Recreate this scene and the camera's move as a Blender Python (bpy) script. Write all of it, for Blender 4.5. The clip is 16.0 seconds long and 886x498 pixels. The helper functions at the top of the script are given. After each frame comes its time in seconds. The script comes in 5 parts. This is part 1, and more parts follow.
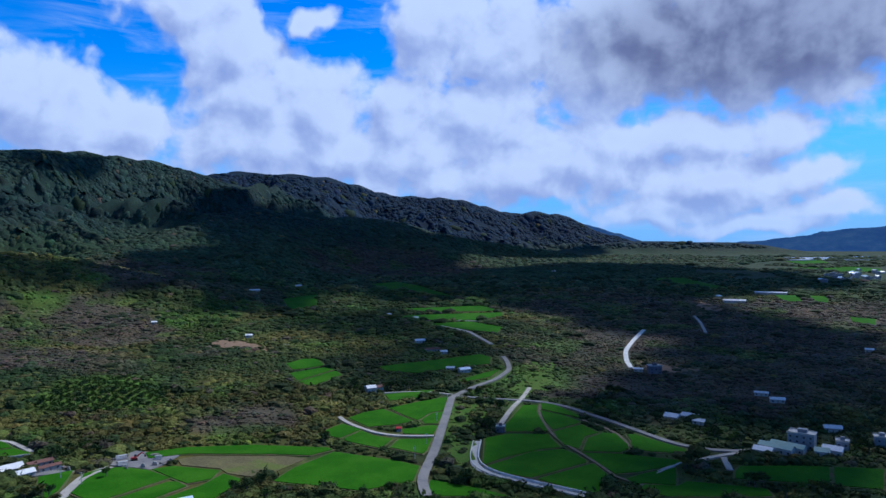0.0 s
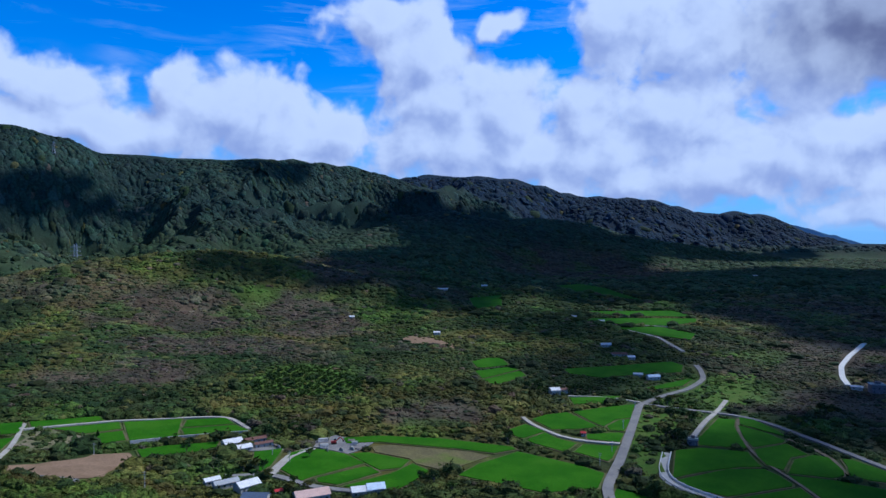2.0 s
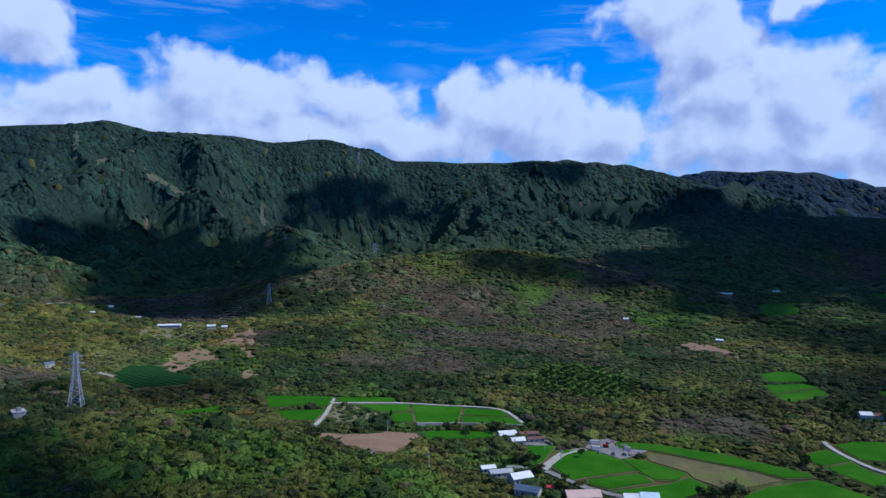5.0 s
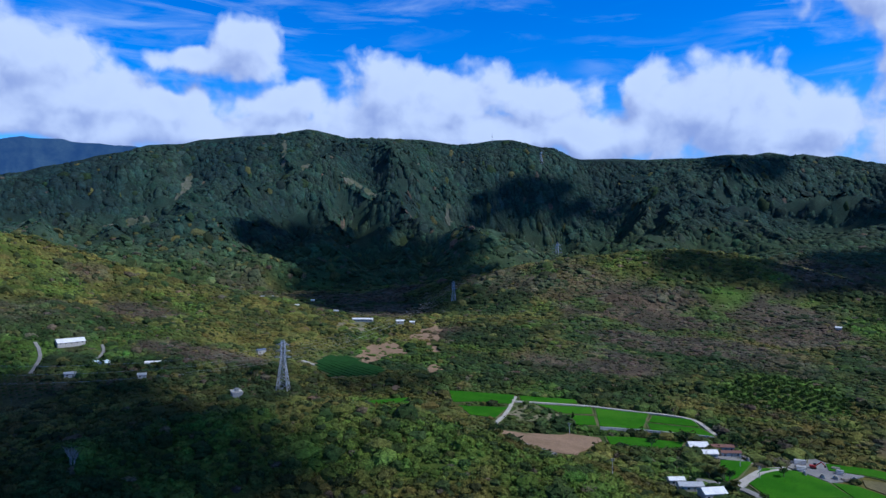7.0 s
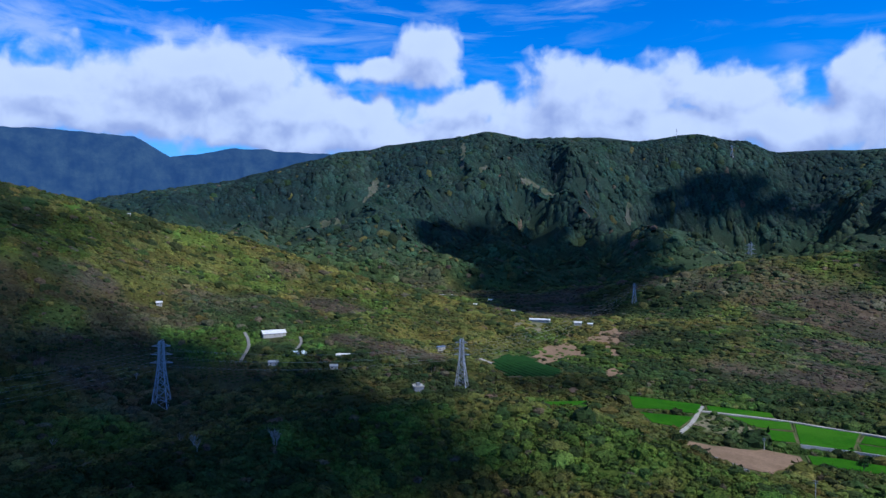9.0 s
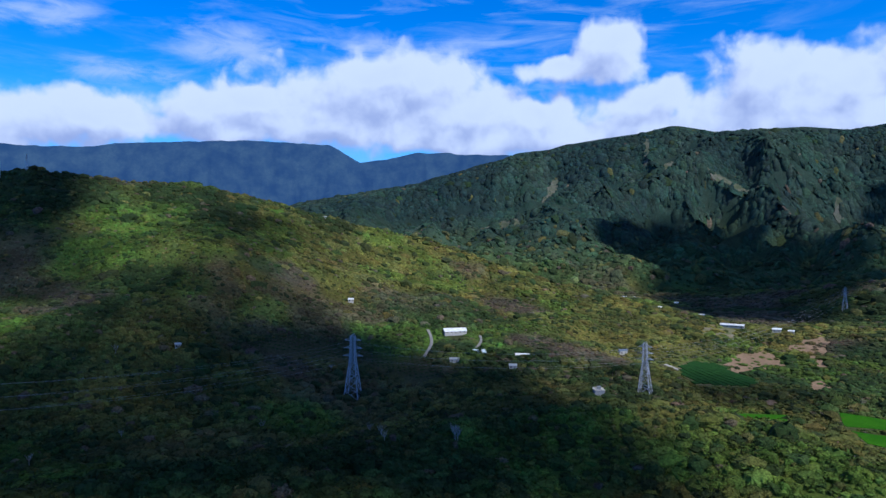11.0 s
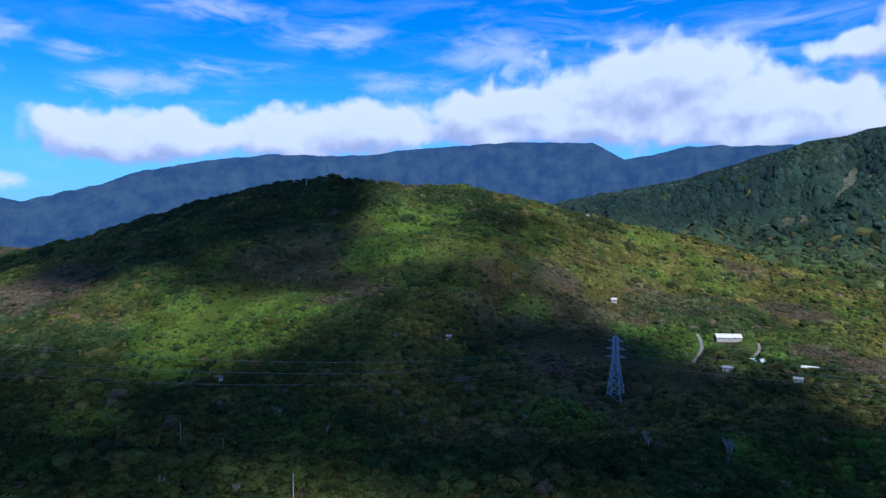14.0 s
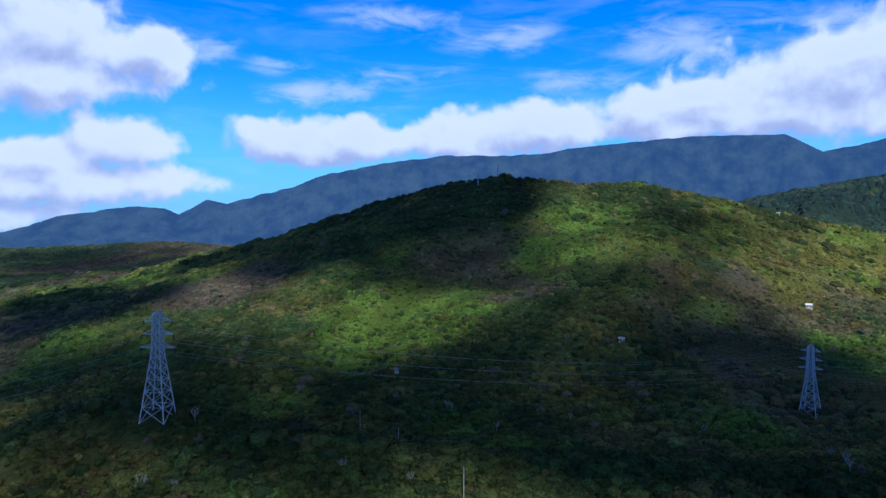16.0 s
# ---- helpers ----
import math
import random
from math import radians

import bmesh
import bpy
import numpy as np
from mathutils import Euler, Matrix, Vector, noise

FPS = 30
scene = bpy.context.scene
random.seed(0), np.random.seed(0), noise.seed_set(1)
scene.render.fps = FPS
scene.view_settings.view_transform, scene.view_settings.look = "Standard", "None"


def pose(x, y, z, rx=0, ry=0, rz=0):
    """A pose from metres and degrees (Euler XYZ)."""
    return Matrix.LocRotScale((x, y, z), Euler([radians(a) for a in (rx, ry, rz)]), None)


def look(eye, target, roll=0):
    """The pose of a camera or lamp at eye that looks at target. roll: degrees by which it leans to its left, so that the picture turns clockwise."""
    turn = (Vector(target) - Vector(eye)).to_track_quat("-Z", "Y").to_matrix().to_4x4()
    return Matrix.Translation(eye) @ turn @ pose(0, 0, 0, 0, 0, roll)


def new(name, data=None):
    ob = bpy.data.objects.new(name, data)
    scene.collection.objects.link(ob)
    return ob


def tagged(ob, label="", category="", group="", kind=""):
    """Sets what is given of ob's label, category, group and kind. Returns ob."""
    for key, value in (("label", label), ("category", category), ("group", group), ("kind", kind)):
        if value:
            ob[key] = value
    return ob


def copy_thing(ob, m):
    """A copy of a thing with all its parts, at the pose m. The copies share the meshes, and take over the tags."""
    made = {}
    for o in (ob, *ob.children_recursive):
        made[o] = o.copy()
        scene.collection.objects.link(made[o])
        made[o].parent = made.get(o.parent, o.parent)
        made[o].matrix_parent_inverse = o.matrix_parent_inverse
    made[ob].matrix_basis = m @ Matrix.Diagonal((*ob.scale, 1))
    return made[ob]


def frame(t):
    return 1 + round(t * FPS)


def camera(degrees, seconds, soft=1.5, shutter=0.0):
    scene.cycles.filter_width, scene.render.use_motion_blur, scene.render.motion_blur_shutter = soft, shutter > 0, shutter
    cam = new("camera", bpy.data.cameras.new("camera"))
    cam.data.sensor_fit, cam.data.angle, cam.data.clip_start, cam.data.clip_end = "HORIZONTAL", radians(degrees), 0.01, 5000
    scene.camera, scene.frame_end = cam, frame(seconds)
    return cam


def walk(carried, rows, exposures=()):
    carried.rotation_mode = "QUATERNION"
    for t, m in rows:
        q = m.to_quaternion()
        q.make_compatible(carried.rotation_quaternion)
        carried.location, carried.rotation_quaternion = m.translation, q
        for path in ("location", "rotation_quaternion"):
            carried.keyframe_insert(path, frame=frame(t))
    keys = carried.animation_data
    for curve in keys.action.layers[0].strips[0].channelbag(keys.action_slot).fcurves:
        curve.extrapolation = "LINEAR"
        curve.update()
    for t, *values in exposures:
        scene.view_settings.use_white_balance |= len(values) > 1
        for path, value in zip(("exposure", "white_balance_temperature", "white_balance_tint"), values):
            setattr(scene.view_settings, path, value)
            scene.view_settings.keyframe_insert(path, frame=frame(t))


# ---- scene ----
# the drone hovers at one spot over the valley and turns to its left
cam = camera(64.9, 16.0)
EYE = 150.0
# seconds, heading (degrees to the left of north), pitch, roll
TURNS = [
    (0, -0.01, -0.87, -0.43),
    (0.5, 3.81, -0.83, -0.35),
    (1, 7.59, -0.78, -0.28),
    (1.5, 11.28, -0.74, -0.23),
    (2, 15.12, -0.70, -0.19),
    (2.5, 18.82, -0.67, -0.14),
    (3, 22.67, -0.66, -0.09),
    (3.5, 26.51, -0.65, -0.04),
    (4, 30.11, -0.65, 0.01),
    (6.5, 48.52, -0.73, 0.19),
    (7, 52.24, -0.75, 0.20),
    (7.5, 55.76, -0.76, 0.19),
    (8, 59.49, -0.76, 0.17),
    (8.5, 63.19, -0.76, 0.13),
    (9, 66.72, -0.76, 0.09),
    (11.5, 85.01, -0.72, -0.15),
    (12, 88.58, -0.72, -0.16),
    (12.5, 92.05, -0.73, -0.16),
    (13, 95.63, -0.75, -0.15),
    (13.5, 99.26, -0.77, -0.11),
    (14, 102.70, -0.80, -0.06),
    (14.5, 106.27, -0.83, 0.00),
    (15, 109.65, -0.85, 0.06),
    (15.5, 113.15, -0.87, 0.09),
    (16, 116.65, -0.87, 0.08),
]
walk(cam, [(t, pose(0, 0, EYE, 90, 0, yaw) @ pose(0, 0, 0, pitch, 0, roll)) for t, yaw, pitch, roll in TURNS], exposures=[(0.0, -0.16, 5500, 10), (4.0, -0.17, 5500, 10), (7.0, -0.14, 5550, 10), (9.0, -0.10, 5600, 10), (12.5, 0.08, 5900, 10), (16.0, 0.10, 5900, 10)])
# ---------------------------------------------------------------- light and sky
SUN_YAW, SUN_UP = -55.0, 48.0
sun_way = Vector((-math.sin(radians(SUN_YAW)) * math.cos(radians(SUN_UP)), math.cos(radians(SUN_YAW)) * math.cos(radians(SUN_UP)), math.sin(radians(SUN_UP))))
sun = new("sun", bpy.data.lights.new("sun", "SUN"))
sun.data.energy, sun.data.angle, sun.data.color = 4.4, radians(1.3), (1.0, 0.94, 0.84)
sun.matrix_world = look((0, 0, 900), Vector((0, 0, 900)) - sun_way)


class Nodes:
    """Short-hand for building a node tree."""

    def __init__(self, tree):
        self.tree = tree

    def add(self, kind, inputs=None, operation=None, clamp=False):
        node = self.tree.nodes.new(kind)
        if operation:
            node.operation = operation
        if clamp:
            node.use_clamp = True
        return self.fill(node, inputs or {})

    def fill(self, node, inputs):
        for key, value in inputs.items():
            if isinstance(value, bpy.types.NodeSocket):
                self.tree.links.new(value, node.inputs[key])
            else:
                node.inputs[key].default_value = value
        return node

    def math(self, op, a, b=0.0, c=0.0, clamp=False):
        return self.add("ShaderNodeMath", {0: a, 1: b, 2: c}, operation=op, clamp=clamp).outputs[0]

    def vec(self, op, a, b=(0, 0, 0), c=(0, 0, 0)):
        node = self.add("ShaderNodeVectorMath", {0: a, 1: b, 2: c}, operation=op)
        return node.outputs["Value" if op in ("LENGTH", "DOT_PRODUCT", "DISTANCE") else "Vector"]

    def noise(self, at, scale, detail=4.0, rough=0.5, warp=0.0, lac=2.0):
        return self.add("ShaderNodeTexNoise", {"Vector": at, "Scale": scale, "Detail": detail, "Roughness": rough, "Distortion": warp, "Lacunarity": lac}).outputs[0]

    def ramp(self, value, lo, hi, a=0.0, b=1.0):
        node = self.tree.nodes.new("ShaderNodeMapRange")
        node.interpolation_type = "SMOOTHSTEP"
        return self.fill(node, {0: value, 1: lo, 2: hi, 3: a, 4: b}).outputs[0]

    def mix(self, fac, a, b, blend="MIX"):
        node = self.tree.nodes.new("ShaderNodeMix")
        node.data_type, node.blend_type = "RGBA", blend
        return self.fill(node, {0: fac, 6: a, 7: b}).outputs[2]


# cloud banks in the sky: heading, height over the horizon, half width, half height, in degrees
west_bank = [
    (30.2, 9.4, 5.1, 4.4),
    (27.1, 7.5, 7.0, 3.2),
    (29.0, 11.8, 2.3, 2.1),
    (19.9, 17.3, 5.1, 2.3),
    (17.3, 14.5, 3.9, 3.9),
    (15.0, 10.4, 5.6, 4.9),
    (9.5, 10.3, 5.6, 3.9),
    (11.9, 12.6, 2.6, 2.1),
    (6.6, 7.0, 15.3, 3.5),
    (3.8, 10.2, 5.1, 3.7),
    (1.0, 16.3, 3.5, 4.2),
    (-4.6, 15.3, 5.1, 5.6),
    (-4.1, 9.7, 7.0, 4.6),
    (-0.8, 4.7, 9.3, 2.1),
    (10.3, 17.3, 1.6, 1.4),
]
overhead = [
    (-17.8, 15.4, 12.1, 5.1),
    (-27.3, 14.4, 12.1, 5.6),
    (-13.5, 12.8, 7.0, 3.7),
    (-16.5, 7.7, 13.9, 2.3),
    (-10.0, 5.9, 10.2, 2.8),
    (-21.1, 4.3, 9.3, 2.6),
    (-25.4, 7.4, 3.2, 1.6),
    (-17.8, 2.2, 5.1, 1.4),
    (-29.4, 2.1, 4.6, 1.0),
    (-23.9, 1.0, 5.6, 0.8),
]
ridge_bank = [
    (55.8, 11.1, 5.1, 3.5),
    (50.6, 11.1, 5.6, 2.9),
    (44.2, 10.8, 4.2, 2.6),
    (35.4, 11.8, 2.2, 2.4),
    (33.1, 10.3, 5.1, 2.3),
    (29.5, 11.0, 2.2, 2.6),
    (43.7, 8.4, 17.6, 2.3),
    (25.8, 8.8, 8.3, 2.3),
    (53.6, 8.5, 11.6, 2.3),
]
peak_bank = [
    (68.2, 14.7, 2.9, 2.4),
    (71.6, 13.5, 3.2, 1.1),
    (82.6, 12.3, 4.2, 2.1),
    (81.2, 8.7, 6.0, 2.1),
    (73.2, 9.8, 3.2, 1.8),
    (65.2, 10.2, 4.6, 1.9),
    (56.6, 11.8, 4.2, 2.1),
    (53.4, 9.8, 7.4, 2.1),
    (87.7, 11.7, 8.8, 3.2),
    (85.6, 13.5, 6.0, 1.3),
    (73.4, 10.0, 3.5, 1.3),
    (77.0, 8.6, 6.0, 1.6),
    (95.6, 10.9, 5.1, 1.9),
    (97.7, 8.6, 4.2, 1.4),
]
far_bank = [
    (121.3, 8.1, 4.4, 1.9),
    (116.3, 8.3, 4.2, 1.8),
    (108.0, 9.1, 5.6, 1.9),
    (99.6, 10.0, 5.1, 1.9),
    (90.3, 10.1, 7.0, 2.8),
    (85.3, 13.1, 6.5, 1.5),
    (79.4, 10.5, 6.0, 2.3),
    (73.4, 10.2, 3.2, 1.3),
    (73.4, 8.5, 7.0, 1.9),
]
east_bank = [
    (145.9, 14.3, 6.0, 3.7),
    (140.0, 13.6, 5.1, 2.1),
    (145.9, 11.2, 6.5, 2.1),
    (145.9, 5.5, 5.1, 1.5),
    (141.9, 6.9, 3.5, 1.8),
    (142.7, 4.2, 7.4, 1.6),
    (129.1, 7.7, 4.4, 1.9),
    (123.3, 8.0, 4.2, 1.5),
    (115.9, 8.2, 5.6, 1.3),
    (109.0, 9.0, 6.0, 1.9),
    (149.0, 1.8, 4.6, 0.8),
]
low_bank = [
    (66.0, 8.6, 9.0, 1.7),
    (80.0, 8.4, 9.0, 1.6),
    (94.0, 9.2, 10.0, 1.5),
    (109.0, 8.8, 9.0, 1.4),
    (124.0, 7.2, 7.0, 1.3),
    (40.0, 8.8, 12.0, 1.5),
    (14.0, 7.6, 10.0, 1.8),
    (-6.0, 5.0, 10.0, 1.8),
    (146.0, 4.0, 8.0, 1.6),
]


def cloud_field():
    """A node group: how deep a direction (heading, height in degrees) lies inside the clouds."""
    group = bpy.data.node_groups.new("cloud_field", "ShaderNodeTree")
    group.interface.new_socket("At", in_out="INPUT", socket_type="NodeSocketVector")
    group.interface.new_socket("Depth", in_out="OUTPUT", socket_type="NodeSocketFloat")
    n = Nodes(group)
    at = n.add("NodeGroupInput").outputs[0]
    warp = n.add("ShaderNodeTexNoise", {"Vector": at, "Scale": 0.22, "Detail": 3.0, "Roughness": 0.5}).outputs["Color"]
    bent = n.vec("MULTIPLY_ADD", n.vec("SUBTRACT", warp, (0.5, 0.5, 0.5)), (5.0, 3.2, 0.0), at)
    far = None
    for bank in (west_bank, overhead, ridge_bank, peak_bank, far_bank, east_bank, low_bank):
        for yaw, up, wide, tall in bank:
            q = n.vec("LENGTH", n.vec("MULTIPLY_ADD", bent, (1 / wide, 1 / tall, 0), (-yaw / wide, -up / tall, 0)))
            far = q if far is None else n.math("SMOOTH_MIN", far, q, 0.35)
    cells = group.nodes.new("ShaderNodeTexVoronoi")
    cells.feature = "SMOOTH_F1"
    billow = n.fill(cells, {"Vector": bent, "Scale": 0.34, "Detail": 3.0, "Roughness": 0.5, "Smoothness": 0.6}).outputs["Distance"]
    fine = n.noise(at, 0.36, 6.0, 0.50)
    depth = n.math("SUBTRACT", 1.30, far)
    depth = n.math("ADD", depth, n.math("MULTIPLY", n.math("SUBTRACT", fine, 0.5), 1.15))
    depth = n.math("ADD", depth, n.math("MULTIPLY", n.math("SUBTRACT", 0.42, billow), 0.55))
    n.add("NodeGroupOutput", {0: depth})
    return group


world = bpy.data.worlds.new("sky")
scene.world = world
world.use_nodes = True
world.node_tree.nodes.clear()
n = Nodes(world.node_tree)
sky = world.node_tree.nodes.new("ShaderNodeTexSky")
sky.sky_type, sky.sun_disc, sky.sun_elevation, sky.sun_rotation = "NISHITA", False, radians(SUN_UP), radians(-SUN_YAW)
sky.altitude, sky.air_density, sky.dust_density, sky.ozone_density = 300.0, 1.0, 0.3, 2.5
sky_colour = n.add("ShaderNodeHueSaturation", {"Color": sky.outputs[0], "Saturation": 1.5, "Value": 0.115}).outputs[0]
sky_colour = n.mix(1.0, sky_colour, (0.50, 1.05, 1.55, 1), "MULTIPLY")
way = n.add("ShaderNodeTexCoord").outputs["Generated"]
split = n.add("ShaderNodeSeparateXYZ", {0: way})
heading = n.math("MULTIPLY", n.math("ARCTAN2", n.math("MULTIPLY", split.outputs[0], -1.0), split.outputs[1]), 57.29578)
upward = n.math("MULTIPLY", n.math("ARCSINE", split.outputs[2]), 57.29578)
at = n.add("ShaderNodeCombineXYZ", {0: heading, 1: upward}).outputs[0]
field = cloud_field()


def depth_at(where):
    node = world.node_tree.nodes.new("ShaderNodeGroup")
    node.node_tree = field
    return n.fill(node, {0: where}).outputs[0]


here, sunward = depth_at(at), depth_at(n.vec("ADD", at, (-1.0, 1.6, 0.0)))
cover = n.ramp(here, -0.20, 0.34)
lit = n.ramp(n.math("SUBTRACT", here, sunward), -0.80, 0.50)
thick = n.ramp(here, 0.3, 1.6, 0.0, 0.15)
lit = n.math("SUBTRACT", lit, thick, clamp=True)
# the heavy cloud over the valley mouth is grey underneath
heavy = n.ramp(n.vec("LENGTH", n.vec("MULTIPLY_ADD", at, (1 / 17.0, 1 / 6.0, 0), (24.0 / 17.0, -15.0 / 6.0, 0))), 0.35, 1.2, 0.9, 0.0)
cloud = n.mix(lit, (0.33, 0.42, 0.72, 1), (0.66, 0.76, 0.98, 1))
grey = n.ramp(n.math("SUBTRACT", here, sunward), -0.6, 0.8, 1.0, 0.55)
cloud = n.mix(n.math("MULTIPLY", heavy, grey), cloud, (0.115, 0.13, 0.25, 1))
# the clear sky pales towards the horizon
sky_colour = n.mix(n.ramp(upward, 1.0, 13.0, 0.85, 0.0), sky_colour, (0.15, 0.45, 0.98, 1))
# high thin streaks of cirrus
slant = n.add("ShaderNodeMapping", {"Vector": at, "Rotation": (0, 0, radians(8)), "Scale": (0.10, 0.55, 1.0)}).outputs[0]
streak = n.math("MULTIPLY", n.ramp(n.noise(slant, 1.0, 9.0, 0.60, 0.6), 0.44, 0.78), n.math("MULTIPLY", n.ramp(n.noise(at, 0.045, 3.0, 0.5), 0.34, 0.58), n.ramp(heading, 82.0, 108.0, 1.0, 0.35)))
sky_colour = n.mix(n.math("MULTIPLY", streak, 0.5), sky_colour, (0.62, 0.74, 0.98, 1))
# small torn wisps: heading, height, half width, half height
torn = n.noise(n.add("ShaderNodeMapping", {"Vector": at, "Scale": (0.22, 0.6, 1.0), "Rotation": (0, 0, radians(-12))}).outputs[0], 1.0, 7.0, 0.6, 0.5)
for yaw, up, wide, tall in ((124.5, 11.6, 7.0, 1.5), (119.5, 13.2, 5.0, 0.9), (130.0, 13.6, 3.0, 1.0), (136.0, 14.5, 4.0, 1.2), (129.0, 11.3, 4.0, 1.0), (112.0, 16.0, 6.0, 1.6), (121.0, 17.5, 7.0, 1.2), (98.0, 15.0, 7.0, 2.2), (106.0, 12.4, 6.0, 1.2), (84.0, 14.8, 9.0, 2.0)):
    q = n.vec("LENGTH", n.vec("MULTIPLY_ADD", at, (1 / wide, 1 / tall, 0), (-yaw / wide, -up / tall, 0)))
    wisp = n.math("MULTIPLY", n.ramp(n.math("SUBTRACT", torn, n.math("MULTIPLY", q, 0.25)), 0.22, 0.55), n.ramp(q, 0.4, 1.25, 0.62, 0.0))
    sky_colour = n.mix(wisp, sky_colour, (0.52, 0.64, 0.96, 1))
sky_colour = n.mix(cover, sky_colour, cloud)
# broken grey cloud overhead, added above the view to grey and dim the fill
roof = n.math("MULTIPLY", n.ramp(upward, 23.0, 34.0), n.ramp(n.noise(way, 2.2, 4.0, 0.55), 0.36, 0.52))
sky_colour = n.mix(roof, sky_colour, (0.135, 0.17, 0.235, 1))
# pale haze low over the horizon
low = n.ramp(n.math("ABSOLUTE", upward), 0.0, 4.0, 0.30, 0.0)
sky_colour = n.mix(low, sky_colour, (0.36, 0.58, 0.95, 1))
back = n.add("ShaderNodeBackground", {"Color": sky_colour, "Strength": 1.0})
n.add("ShaderNodeOutputWorld", {"Surface": back.outputs[0]})
# ---------------------------------------------------------------- materials
def material(name, rough=0.9, spec=0.25):
    mat = bpy.data.materials.new(name)
    mat.use_nodes = True
    mat.node_tree.nodes.clear()
    n = Nodes(mat.node_tree)
    bsdf = n.add("ShaderNodeBsdfPrincipled", {"Roughness": rough, "Specular IOR Level": spec})
    n.add("ShaderNodeOutputMaterial", {"Surface": bsdf.outputs[0]})
    return mat, n, bsdf


def rgb(r, g, b):
    return (r, g, b, 1.0)


def mottled(name, a, b, size, rough=0.95, spec=0.06, bump=0.3, grain=None, relief=0.3, island=0.0, c=None):
    """Two colours in patches of size metres, with fine grain; island: how far pieces differ from one another."""
    mat, n, bsdf = material(name, rough, spec)
    at = n.add("ShaderNodeNewGeometry").outputs["Position"]
    broad = n.ramp(n.noise(at, 1.0 / size, 5.0, 0.6), 0.32, 0.68)
    fine = n.noise(at, 1.0 / (grain or size * 0.08), 4.0, 0.65)
    colour = n.mix(broad, rgb(*a), rgb(*b))
    if c:
        colour = n.mix(n.ramp(n.noise(at, 0.31 / size, 3.0, 0.55), 0.52, 0.66), colour, rgb(*c))
    if island:
        own = n.add("ShaderNodeNewGeometry").outputs["Random Per Island"]
        colour = n.mix(1.0, colour, n.add("ShaderNodeCombineColor", {0: n.ramp(own, 0, 1, 1 - island, 1 + island * 0.9), 1: n.ramp(own, 0, 1, 1 - island * 0.8, 1 + island * 0.7), 2: 1.0}).outputs[0], "MULTIPLY")
    shade = n.ramp(fine, 0.25, 0.75, 0.72, 1.25)
    colour = n.mix(1.0, colour, n.add("ShaderNodeCombineColor", {0: shade, 1: shade, 2: shade}).outputs[0], "MULTIPLY")
    n.tree.links.new(colour, bsdf.inputs["Base Color"])
    if bump:
        b_ = n.add("ShaderNodeBump", {"Height": fine, "Strength": bump, "Distance": relief})
        n.tree.links.new(b_.outputs[0], bsdf.inputs["Normal"])
    return mat


def foliage(name, grain, relief, spread, depth):
    """Leaves in the colour of their stand, with leafy grain of grain metres and patches of spread metres."""
    mat, n, bsdf = material(name, 0.9, 0.12)
    at = n.add("ShaderNodeNewGeometry").outputs["Position"]
    own = n.add("ShaderNodeAttribute")
    own.attribute_name = "tint"
    fine = n.noise(at, 1.0 / grain, 6.0, 0.68)
    patchy = n.noise(at, 1.0 / spread, 4.0, 0.6)
    shade = n.math("MULTIPLY", n.ramp(fine, 0.30, 0.70, 1 - depth, 1 + depth), n.ramp(patchy, 0.3, 0.7, 0.82, 1.18))
    warm = n.ramp(n.noise(at, 0.37 / spread, 3.0, 0.5), 0.35, 0.65, 0.90, 1.12)
    colour = n.mix(1.0, own.outputs["Color"], n.add("ShaderNodeCombineColor", {0: n.math("MULTIPLY", shade, warm), 1: shade, 2: shade}).outputs[0], "MULTIPLY")
    n.tree.links.new(colour, bsdf.inputs["Base Color"])
    n.tree.links.new(n.add("ShaderNodeBump", {"Height": fine, "Strength": min(1.0, 1.6 * depth), "Distance": relief}).outputs[0], bsdf.inputs["Normal"])
    return mat


GROUND = foliage("undergrowth_and_soil", 3.0, 1.2, 26.0, 0.35)
CANOPY = {"near": foliage("near_leaves", 1.3, 0.8, 7.0, 0.62), "hill": foliage("hillside_leaves", 2.6, 1.2, 16.0, 0.58), "mountain": foliage("mountain_leaves", 7.0, 2.0, 45.0, 0.45)}
LEAF = {
    "green": mottled("green_leaves", (0.020, 0.043, 0.016), (0.041, 0.073, 0.026), 30, grain=1.3, relief=1.0, bump=0.6, island=0.22),
    "olive": mottled("olive_leaves", (0.070, 0.082, 0.022), (0.116, 0.120, 0.034), 35, grain=1.3, relief=1.0, bump=0.6, island=0.2),
    "bright": mottled("bright_green_leaves", (0.046, 0.092, 0.020), (0.078, 0.125, 0.030), 25, grain=1.2, relief=1.0, bump=0.6, island=0.22),
}
THIN_CLOUD, n, bsdf = material("thin_cloud_vapour", 1.0, 0.0)
bsdf.inputs["Base Color"].default_value = rgb(0.8, 0.8, 0.8)
bsdf.inputs["Alpha"].default_value = 0.23
CLOUD_SKIN = mottled("cloud_vapour", (0.8, 0.8, 0.8), (0.85, 0.85, 0.85), 200, bump=0)
# ---------------------------------------------------------------- terrain
def hash2(ix, iy, seed):
    n = (ix.astype(np.int64) * 374761393 + iy.astype(np.int64) * 668265263 + seed * 974711) & 0xFFFFFFFF
    n = ((n ^ (n >> 13)) * 1274126177) & 0xFFFFFFFF
    return ((n ^ (n >> 16)) & 0xFFFF) / 65535.0


